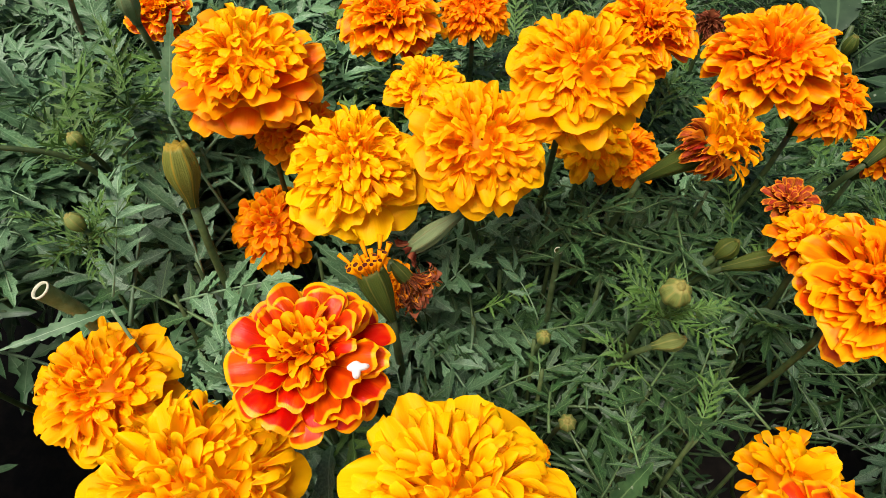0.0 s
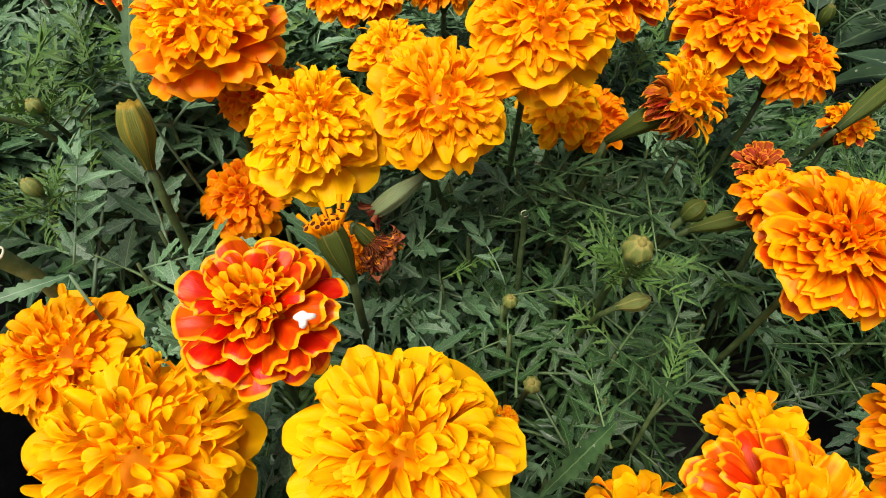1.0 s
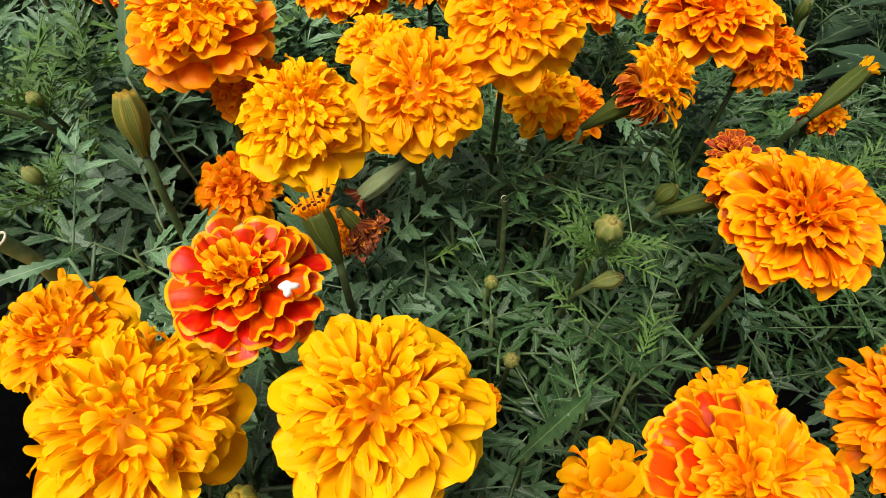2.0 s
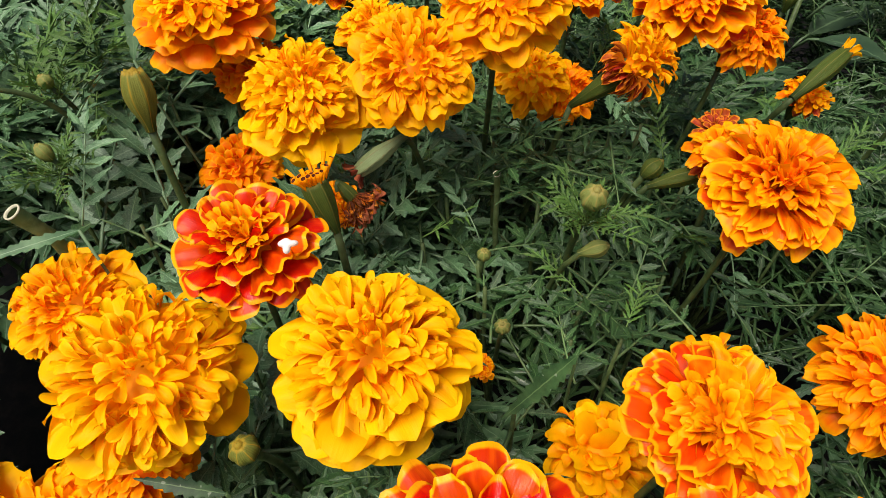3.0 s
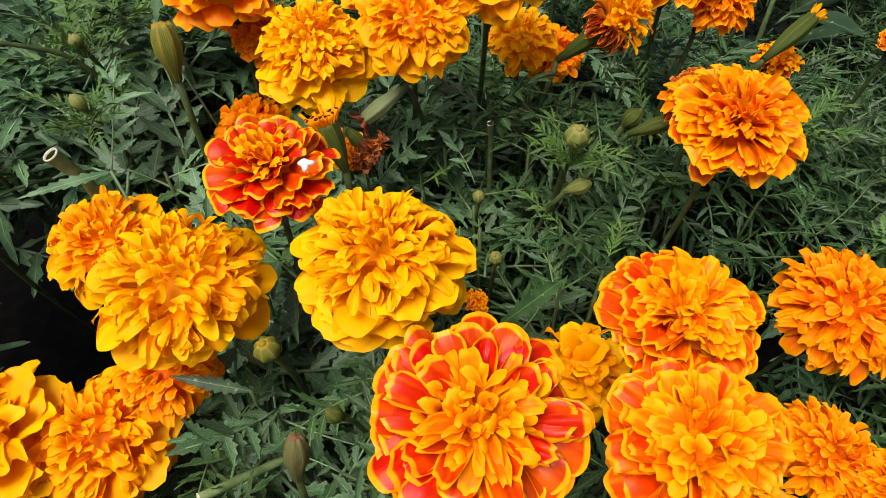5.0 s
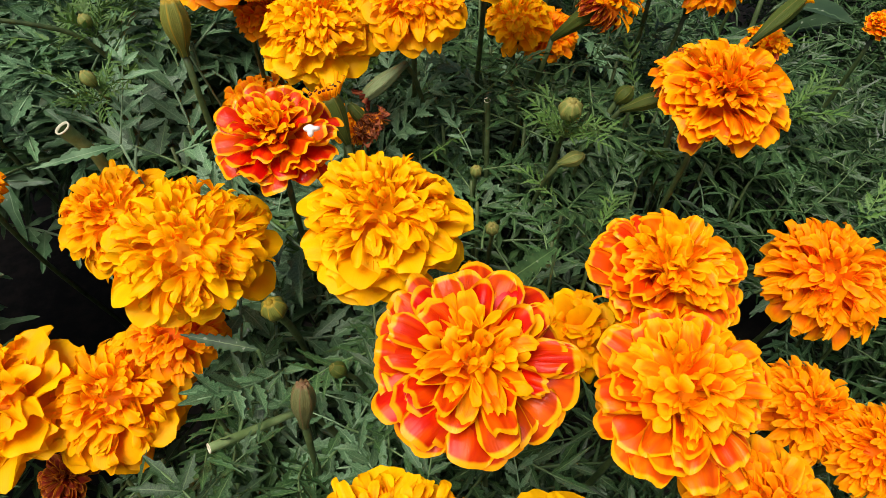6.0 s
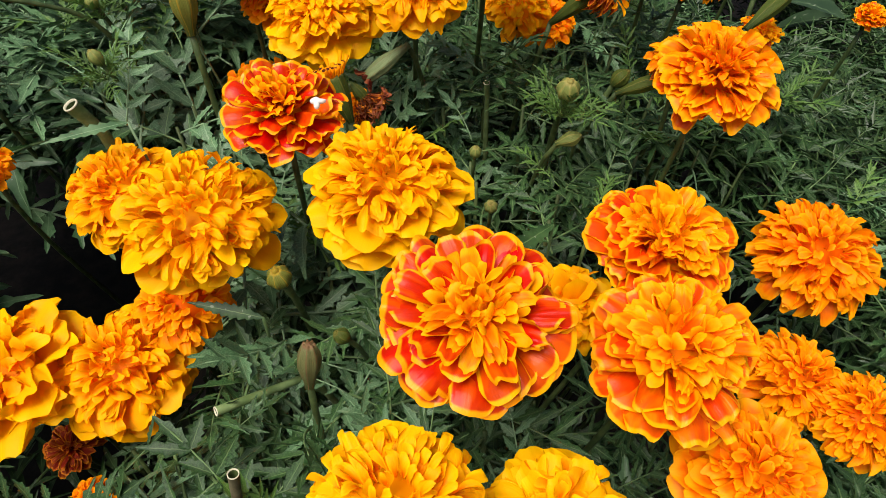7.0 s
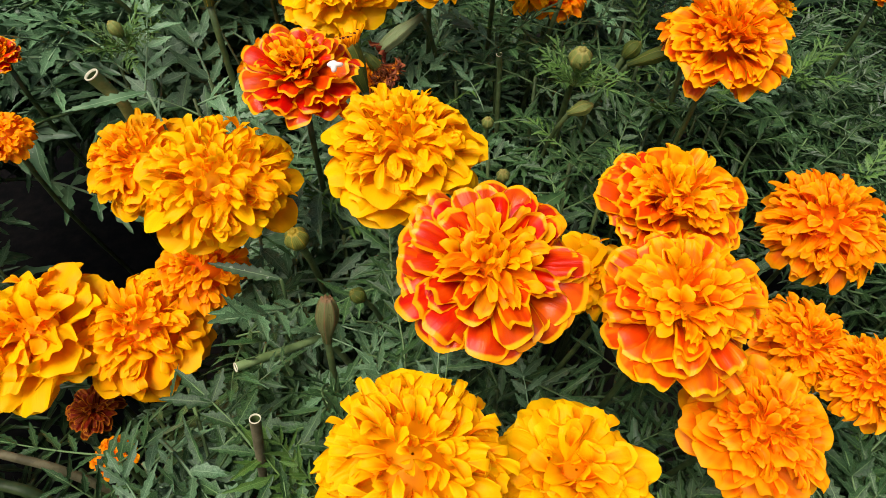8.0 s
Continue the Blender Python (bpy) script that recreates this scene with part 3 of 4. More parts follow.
flower(0.154, 0.201, 0.310, 0.0122, (-0.1, -0.3), "red_cup", "small withering rust-red and yellow marigold")
flower(0.079, 0.062, 0.272, 0.0205, (-0.12, -0.10), "cupped", "small golden marigold with upright petals")
flower(0.097, 0.042, 0.335, 0.0249, (0.12, -0.12), "amber_dome", "orange marigold with red-flushed outer petals", foot=(-0.055, -0.012))
flower(0.134, 0.094, 0.268, 0.0215, (0.1, -0.1), "cupped", "golden marigold with a broad upright petal, half hidden")
flower(0.0295, -0.001, 0.354, 0.0262, (0.0, -0.28), "red_gold", "large open red marigold with yellow edges and centre")
flower(0.091, 0.001, 0.331, 0.0262, (0.05, -0.25), "amber_dome", "large orange marigold with wide red-tinged petals", foot=(-0.035, -0.015))
flower(0.158, 0.020, 0.279, 0.0210, (0.3, -0.1), "ball", "golden-orange marigold pressed behind another")
flower(0.119, -0.023, 0.297, 0.0242, (0.22, -0.2), "orange_dome", "orange marigold with smooth broad lower petals")
flower(0.176, 0.003, 0.281, 0.0185, (0.2, -0.25), "ball", "orange marigold with dense curled petals")
flower(0.197, 0.087, 0.275, 0.0292, (0.0, -0.25), "ball", "round orange marigold with many narrow petals")
flower(-0.154, 0.036, 0.265, 0.0312, (-0.2, -0.15), "open_yellow", "bright yellow marigold with big loose petals", loose=1.3)
flower(-0.111, 0.041, 0.259, 0.0292, (-0.1, -0.25), "gold_dome", "golden marigold with narrow crown and broad skirt")
flower(0.008, -0.044, 0.323, 0.0262, (0.0, -0.05), "loose_yellow", "bright yellow marigold low at the bed's edge")
flower(0.054, -0.042, 0.308, 0.0240, (0.05, 0.0), "open_yellow", "yellow marigold beside another of its kind")
flower(-0.083, 0.057, 0.283, 0.0195, (0.15, -0.1), "small", "orange marigold beneath a larger yellow one")
flower(-0.153, 0.032, 0.203, 0.0135, (0.1, -0.3), "red_cup", "small dark orange marigold deep in the shade")
flower(-0.207, 0.174, 0.310, 0.0110, (0.0, -0.3), "red_rim", "small red marigold with yellow edges")
flower(-0.196, 0.134, 0.290, 0.0138, (0.1, -0.3), "small", "deep orange marigold over a dark gap")
flower(0.220, 0.249, 0.295, 0.0150, (0.1, -0.2), "half_withered", "fading yellow marigold with brown outer petals")
flower(0.295, 0.262, 0.300, 0.0100, (0.0, -0.2), "amber_dome", "small red-orange marigold in the back")
flower(0.147, 0.323, 0.330, 0.0123, (0.0, -0.2), "withered", "dead brown marigold head", name="withered_flower", loose=2.5)

flower(0.040, 0.112, 0.250, 0.0070, (0.2, -0.3), "half_withered", "small faded orange marigold under the leaves")
flower(-0.125, 0.000, 0.222, 0.0095, (0.0, -0.3), "small", "little orange marigold sunk among the leaves")
flower(0.101, 0.181, 0.359, 0.0165, (0.95, -0.25), "tuft", "drying marigold with brown skirt on a long calyx", calyx=(0.030, 0.0052), foot=(0.0, 0.03))
flower(-0.019, 0.152, 0.312, 0.0100, (0.1, -0.8), "small", "crumpled orange remains of a marigold head", name="withered_flower", foot=(0.0, 0.05))



def trumpet_head(tip, low, r, label):
    """A nearly spent head: a ribbed calyx with a tuft of small tubular florets in its mouth."""
    rng = random.Random(77)
    tip, low = Vector(tip), Vector(low)
    axis = (tip - low).normalized()
    long = (tip - low).length
    HEADS.append((tip, 0.010))
    base = Vector((low.x + 0.006, low.y + 0.02, 0))
    root = thing("spent_flower", base.x, base.y, 0, label, "flower", "marigold flowers")
    turn = frame_of(axis.orthogonal(), axis)
    cv, cf, cu = ribbed_cup(long, r, 0.0016, 7, shoulder=0.85)
    calyx = child("calyx", mesh_from("calyx", cv, cf, CALYX, cu), root, Matrix.Translation(low - base) @ turn, "ribbed yellow-green calyx")
    add_stem(root, base, low + axis * 0.001, axis, 0.0016, 0.0016)
    for k in range(26):
        s = math.sqrt((k + 0.5) / 26)
        a = k * 2.4
        e = Vector((math.cos(a), math.sin(a), 0))
        d = (Vector((0, 0, 1)) + e * (0.1 + 0.6 * s + rng.uniform(-0.1, 0.2))).normalized()
        h = rng.uniform(0.005, 0.008) * (1.0 + 0.5 * (k > 18 and rng.random() < 0.5))
        rim = rng.uniform(0.0009, 0.0013)
        m = Matrix.Translation(e * r * 0.75 * s + Vector((0, 0, long * 0.93))) @ frame_of(d.orthogonal(), d)
        prof = [(0.0004, 0.0), (0.0006, h * 0.6), (rim, h), (rim * 0.8, h * 0.99), (0.0004, h * 0.7)]
        tube_ob = child("floret", mesh_from("floret", *lathe(prof, 8), GOLD, [(0.5, 0.5)] * 40), calyx, m)
        child("mouth", mesh_from("mouth", *lathe([(rim * 0.78, h * 1.0), (rim * 0.3, h * 0.85), (0.0002, h * 0.84)], 8), WILT, [(0.5, 0.4)] * 24), root,
              Matrix.Translation(low - base) @ turn @ m, "brown floret mouth")


def withered_fringe(x, y, z, way, long, label):
    """A dead head whose thin brown petals hang together along way."""
    rng = random.Random(31)
    at, way = Vector((x, y, z)), Vector(way).normalized()
    HEADS.append((at + way * long * 0.6, long * 0.45))
    base = Vector((x - 0.01, y + 0.03, 0))
    root = thing("withered_flower", base.x, base.y, 0, label, "flower", "withered flowers")
    turn = frame_of(way.orthogonal(), way)
    cv, cf, cu = ribbed_cup(0.009, 0.0030, 0.0014, 7)
    neck = at - way * 0.008
    child("calyx", mesh_from("calyx", cv, cf, CALYX, cu), root, Matrix.Translation(neck - base) @ turn)
    add_stem(root, base, neck, way, 0.0016, 0.0015)
    for k in range(150):
        a = k * 2.4
        e = Vector((math.cos(a), math.sin(a), 0))
        d = Vector((0, 0, 1)) + e * (0.85 * math.sqrt(k / 150) + rng.uniform(-0.15, 0.25)) + Vector((rng.uniform(-0.15, 0.15), rng.uniform(-0.15, 0.15), 0))
        h = long * rng.uniform(0.6, 1.1)
        m = (Matrix.Translation(at - base) @ turn @ Matrix.Translation(e * 0.003 * math.sqrt(k / 150)) @ frame_of(d, -e)
             @ Matrix.Rotation(rng.uniform(-3, 3), 4, "Y") @ Matrix.Diagonal((rng.uniform(0.0006, 0.0011), h, h * rng.uniform(0.3, 0.9), 1)))
        child("petal", rng.choice(PETALS["strand", (WILT if rng.random() < 0.7 else RUST).name]), root, m)


trumpet_head((-0.0245, 0.1395, 0.335), (-0.0170, 0.1315, 0.317), 0.0052, "spent marigold with little tubular orange florets")
withered_fringe(-0.013, 0.151, 0.317, (0.55, -0.35, -0.55), 0.017, "dead brown marigold head with hanging dry petals")

# ---------------------------------------------------------------- buds, pods and cut stalks
bud((-0.0905, 0.1706, 0.3635), (-0.0890, 0.164, 0.341), 0.0056, "upright yellow-green striped bud about to open", STRIPED, close=0.62, arch=(0.002, 0, -0.06))
bud((0.078, 0.129, 0.340), (0.078, 0.132, 0.329), 0.0050, "round pale green bud on a short stalk", close=0.4)
bud((0.087, 0.127, 0.313), (0.076, 0.127, 0.308), 0.0034, "narrow green bud lying sideways", BUDGREEN, 0.25)
bud((0.116, 0.168, 0.320), (0.109, 0.166, 0.313), 0.0042, "small oval green bud", CALYX, 0.3)
bud((-0.142, 0.171, 0.329), (-0.138, 0.170, 0.322), 0.0033, "tiny green bud among feathery leaves", BUDGREEN, 0.4)
bud((-0.156, 0.214, 0.334), (-0.153, 0.214, 0.328), 0.0034, "tiny green bud in the leaves", BUDGREEN, 0.4)
bud((0.041, 0.142, 0.294), (0.041, 0.143, 0.287), 0.0030, "tiny unopened green bud", BUDGREEN, 0.4)
bud((0.046, 0.107, 0.290), (0.047, 0.109, 0.283), 0.0032, "tiny round green bud", BUDGREEN, 0.4)
bud((-0.039, 0.048, 0.3135), (-0.0375, 0.049, 0.304), 0.0046, "round olive bud with purple-tinged ribs", STRIPED, 0.4)
bud((-0.0165, 0.028, 0.3025), (-0.012, 0.028, 0.298), 0.0030, "small pale green bud on a sideways stalk", CALYX, 0.4, (0.02, 0.0))
bud((-0.0208, 0.0095, 0.324), (-0.0222, 0.004, 0.307), 0.0038, "upright brownish bud on a bare stalk", BROWNBUD, 0.45, arch=(0, 0, -0.06))
bud((0.227, 0.245, 0.324), (0.200, 0.229, 0.308), 0.0048, "long green seed pod with yellow petal stubs", CALYX, 0.75, (-0.02, 0.03), GOLD, "seed_pod", 0.007)
bud((-0.0116, 0.1639, 0.3190), (0.0089, 0.1706, 0.3330), 0.0038, "long pale green seed pod with brown tip", PALEPOD, 0.7, (0.02, 0.02), WILT, "seed_pod")
bud((0.131, 0.160, 0.321), (0.110, 0.161, 0.312), 0.0037, "green seed pod behind an orange marigold", CALYX, 0.8, (-0.01, 0.02), WILT, "seed_pod")
bud((0.252, 0.352, 0.306), (0.251, 0.353, 0.290), 0.0042, "slim green bud on a tall stalk", CALYX, 0.4)
bud((-0.152, 0.294, 0.358), (-0.152, 0.296, 0.340), 0.0050, "pale yellow-green bud at the back of the bed", PALEPOD, 0.6)
cut_stem((-0.1455, 0.1435, 0.318), (-0.139, 0.147, 0.300), 0.0036, "hollow pale green stalk cut off above the leaves")
cut_stem((-0.0585, 0.0065, 0.286), (-0.030, 0.026, 0.276), 0.0018, "thin cut stalk lying sideways", foot=(0.02, 0.02))
cut_stem((-0.038, -0.029, 0.318), (-0.0415, -0.034, 0.285), 0.0017, "thin brown stalk with cut top", TWIG)
cut_stem((0.047, 0.169, 0.313), (0.048, 0.171, 0.304), 0.0016, "short cut stalk with pale rim")
bare_stem([(-0.12, 0.24, 0), (-0.13, 0.235, 0.2), (-0.150, 0.216, 0.305), (-0.178, 0.200, 0.338), (-0.25, 0.165, 0.36)], 0.0013, "bare grey-green stem leaning out of the leaves", STEM)
bare_stem([(-0.20, 0.36, 0), (-0.208, 0.345, 0.2), (-0.207, 0.338, 0.305), (-0.196, 0.322, 0.342), (-0.19, 0.31, 0.375)], 0.0016, "thin brown upright stem")
bare_stem([(-0.075, -0.03, 0), (-0.08, -0.03, 0.2), (-0.105, -0.029, 0.272), (-0.128, -0.027, 0.292), (-0.17, -0.022, 0.315)], 0.0016, "bare brown stem bent sideways")
bare_stem([(-0.09, -0.05, 0), (-0.095, -0.045, 0.22), (-0.110, -0.039, 0.279), (-0.126, -0.036, 0.291), (-0.17, -0.03, 0.315)], 0.0020, "bare green-brown stem bent sideways", STEM)

# a small white petal fallen on the red flower
sv, sf = [(0, 0, 0.0008)], []
for ring, (scale, h) in enumerate(((0.6, 0.0006), (1.0, 0.0), (0.97, -0.0006))):
    for k in range(30):
        a = 2 * math.pi * k / 30
        rad = 0.9 * scale * (0.0021 + 0.0004 * math.cos(4 * a + 0.6) + 0.0005 * math.sin(3 * a + 1))
        sv.append((rad * 1.25 * math.cos(a), rad * math.sin(a), h))
for k in range(30):
    sf.append((0, 1 + k, 1 + (k + 1) % 30))
    for ring in (0, 1):
        a, b = 1 + 30 * ring + k, 1 + 30 * ring + (k + 1) % 30
        sf.append((a, a + 30, b + 30, b))
fallen = new("fallen_petal", mesh_from("fallen_petal", sv, sf, WHITE, [(0.5, 0.5)] * len(sv)))
fallen.matrix_basis = pose(-0.0215, 0.0855, 0.3605, 32, 0, 15)
tagged(fallen, "small white star-shaped petal fallen on a red marigold", "petal")

# ---------------------------------------------------------------- leaves
def add_blade(verts, faces, uvs, origin, d, up, long, wide, teeth, tooth, curl, fold=0.3):
    """One lance-shaped, folded leaflet with forward-pointing teeth."""
    side = d.cross(up).normalized()
    n = teeth * 2
    first = len(verts)
    for k in range(n + 1):
        s = (k + (0.5 if k % 2 else 0.0)) / n
        w = wide * (0.10 + 0.90 * math.sin(0.5 * math.pi * min(1.0, s / 0.42)) ** 0.9) * (1.0 if s < 0.42 else max(0.02, 1 - ((s - 0.42) / 0.58) ** 1.6))
        if k == n:
            w = wide * 0.02
        elif k % 2:
            w = w * (1.0 + tooth) + wide * 0.06
        elif k:
            w *= 1.0 - tooth
        p = origin + d * (long * k / n) + up * (curl * long * s * s)
        q = origin + d * (long * s) + up * (curl * long * s * s + fold * w)
        verts.extend([q - side * w, p, q + side * w])
        uvs.extend([(0, s), (0.5, s), (1, s)])
    for k in range(n):
        a = first + 3 * k
        faces.append((a, a + 1, a + 4, a + 3))
        faces.append((a + 1, a + 2, a + 5, a + 4))


def leaf_shape(rng, pairs, slim, tooth, steps=(4, 4, 5)):
    """A feathered leaf along y, 1 long, of toothed leaflets on a thin rachis, face up."""
    verts, faces, uvs = [], [], []
    sag = rng.uniform(-0.05, 0.45)
    sway = rng.uniform(-0.2, 0.2)

    def rachis(t):
        return Vector((sway * t * t, t * 0.98, 0.10 * t - sag * t * t))

    for k in range(pairs):
        t = 0.18 + 0.66 * k / max(1, pairs - 1)
        size = 0.18 + 0.15 * math.sin(math.pi * (0.2 + 0.6 * k / pairs))
        for sgn in (-1, 1):
            if rng.random() < 0.06:
                continue
            a = radians(rng.uniform(26, 68))
            d = Vector((sgn * math.sin(a), math.cos(a), rng.uniform(-0.15, 0.25))).normalized()
            up = (Vector((0, 0, 1)) - d * d.z + Vector((rng.uniform(-0.4, 0.4), rng.uniform(-0.3, 0.3), 0)))
            up = (up - d * up.dot(d)).normalized()
            long = size * rng.uniform(0.65, 1.3)
            add_blade(verts, faces, uvs, rachis(t + rng.uniform(-0.03, 0.03)), d, up, long, size * slim * rng.uniform(0.8, 1.25),
                      rng.choice(steps), tooth * rng.uniform(0.7, 1.3), rng.uniform(-0.45, 0.2), rng.uniform(0.1, 0.6))
    d = (rachis(1.0) - rachis(0.85)).normalized()
    add_blade(verts, faces, uvs, rachis(0.84), d, Vector((0, -d.z, d.y)).normalized(), 0.32, 0.32 * slim * 1.1, steps[0], tooth, -0.1)
    v, f = tube([rachis(k / 7) + Vector((0, 0, -0.004)) for k in range(8)], [0.015 - 0.009 * k / 7 for k in range(8)], 4)
    n0 = len(verts)
    verts.extend(v)
    uvs.extend([(0.5, 0.5)] * len(v))
    faces.extend(tuple(n0 + i for i in face) for face in f)
    return verts, faces, uvs


leaf_rng = random.Random(11)
LEAF_SHAPES = [leaf_shape(leaf_rng, leaf_rng.choice([4, 5, 5, 6]), leaf_rng.uniform(0.125, 0.165), leaf_rng.uniform(0.14, 0.28), (4, 5, 5)) for _ in range(20)]
SLIM_SHAPES = [leaf_shape(leaf_rng, leaf_rng.choice([4, 5, 5, 6]), leaf_rng.uniform(0.090, 0.135), leaf_rng.uniform(0.18, 0.36)) for _ in range(18)]
FAR_WIDE = [leaf_shape(leaf_rng, 5, leaf_rng.uniform(0.105, 0.145), leaf_rng.uniform(0.2, 0.36), (2, 3)) for _ in range(8)]
FAR_SLIM = [leaf_shape(leaf_rng, 6, leaf_rng.uniform(0.065, 0.095), leaf_rng.uniform(0.2, 0.4), (2, 2)) for _ in range(8)]
SCREEN_LEAVES = [leaf_shape(leaf_rng, 4, 0.13, 0.3, (1, 1)) for _ in range(6)]
WIDE_LEAVES = [mesh_from("leaf", v, f, LEAF, uv) for v, f, uv in LEAF_SHAPES]
SLIM_LEAVES = [mesh_from("slim_leaf", v, f, SLIMLEAF, uv) for v, f, uv in SLIM_SHAPES]
YOUNG_SHAPES = [leaf_shape(leaf_rng, leaf_rng.choice([5, 6, 7]), leaf_rng.uniform(0.085, 0.115), leaf_rng.uniform(0.2, 0.5)) for _ in range(10)]
FRESH_LEAVES = [mesh_from("young_leaf", v, f, FRESH, uv) for v, f, uv in YOUNG_SHAPES]


def ease(v, lo, hi):
    t = min(1.0, max(0.0, (v - lo) / (hi - lo)))
    return t * t * (3 - 2 * t)


# Leaf gaps put on sight lines to dark spots; some replace shaded leaves.
HOLLOWS = [(-0.165, 0.110, 0.034), (-0.200, 0.145, 0.042), (-0.188, 0.075, 0.042), (-0.155, 0.095, 0.030), (-0.138, 0.070, 0.028), (-0.100, 0.138, 0.018), (-0.128, 0.060, 0.020),
           (-0.085, 0.195, 0.022), (0.33, 0.40, 0.05), (0.163, 0.116, 0.028), (0.182, 0.090, 0.032), (0.200, 0.145, 0.034), (0.212, 0.108, 0.030), (0.150, 0.078, 0.024), (0.160, 0.052, 0.022),
           (0.192, 0.045, 0.028), (0.185, 0.146, 0.032), (0.206, 0.170, 0.030), (0.225, 0.135, 0.03), (0.170, 0.070, 0.022), (0.168, 0.134, 0.018), (0.075, 0.012, 0.018), (0.150, -0.015, 0.022), (-0.030, 0.066, 0.018)]


def canopy(x, y):
    """Height of the leaf tops over the bed."""
    h = 0.290 + 0.011 * ease(x, 0.015, 0.05) * ease(0.15 - x, 0.0, 0.04) * ease(y, 0.06, 0.10) + 0.022 * ease(-x, 0.03, 0.12) * ease(y, 0.08, 0.14) - 0.055 * ease(x, 0.13, 0.22)
    h += 0.020 * ease(y, 0.14, 0.19) * ease(x, -0.04, 0.03) * (1 - ease(x, 0.14, 0.20))
    h -= 0.03 * ease(x, 0.03, 0.07) * ease(-y, -0.07, -0.03)
    h += 0.012 * noise.noise(Vector((x * 14, y * 14, 3)))
    for hx, hy, hr in HOLLOWS:
        h -= 0.16 * (1 - ease(math.hypot(x - hx, y - hy), hr * 0.6, hr * 1.2))
    return h


# direction from the bed towards the camera
CAMERA_SIDE = Vector((0, -0.62, 0.78))


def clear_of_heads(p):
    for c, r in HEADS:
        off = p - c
        # also drop points that would cover a head in the camera's view
        along = off.dot(CAMERA_SIDE)
        if 0 < along < 0.08 and (off - CAMERA_SIDE * along).length < r + 0.007:
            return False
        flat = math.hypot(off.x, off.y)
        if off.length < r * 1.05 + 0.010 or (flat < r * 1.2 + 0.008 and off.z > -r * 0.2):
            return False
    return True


def leaf_placements(tx, ty, rng):
    """Poses, sizes and kinds of the leaves on one shoot whose top is over tx, ty."""
    top = canopy(tx, ty)
    turn = rng.uniform(0, 6.28)
    out = []
    for node_i, (drop, elev, size) in enumerate(((0.0, 34, 0.038), (0.008, 18, 0.050), (0.020, 8, 0.060), (0.046, 0, 0.066), (0.080, -6, 0.064))):
        for pair in range(2):
            az = turn + node_i * 1.57 + pair * math.pi + rng.uniform(-0.4, 0.4)
            el = radians(elev + rng.uniform(-20, 20))
            d = Vector((math.cos(az) * math.cos(el), math.sin(az) * math.cos(el), math.sin(el)))
            long = size * rng.uniform(0.75, 1.25) * (1 - 0.18 * ease(tx, -0.03, 0.03) * (1 - ease(tx, 0.14, 0.2)) + 0.18 * ease(-tx, 0.02, 0.08) * ease(ty, 0.06, 0.12))
            o = Vector((tx, ty, top - 0.014 - drop))
            # keep the hollows open along the camera's line of sight, down to the soil
            spots = [o + d * (long * q) for q in (0.3, 0.7, 1.1)]
            if rng.random() < 0.85 and any(math.hypot(p.x - hx, p.y - max(0.0, 0.27 - p.z) * 0.8 - hy) < hr * 0.9 for p in spots for hx, hy, hr in HOLLOWS):
                continue
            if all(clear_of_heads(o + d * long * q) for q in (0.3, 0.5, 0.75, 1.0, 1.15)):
                roll = Matrix.Rotation(rng.gauss(0, 0.3), 4, "Y")
                out.append((Matrix.Translation(o) @ frame_of(d, Vector((0, 0, 1))) @ roll @ Matrix.Diagonal((long, long, long, 1)), node_i))
    return out


bed_rng = random.Random(23)
PLANTS = []
for px in (-0.20, -0.06, 0.08, 0.22):
    for py in (-0.05, 0.10, 0.25, 0.38):
        x, y = px + bed_rng.uniform(-0.02, 0.02), py + bed_rng.uniform(-0.02, 0.02)
        PLANTS.append((thing("marigold_plant", x, y, 0, "bushy dark green marigold plant with toothed feathery leaves", "plant", "marigold plants"), x, y))

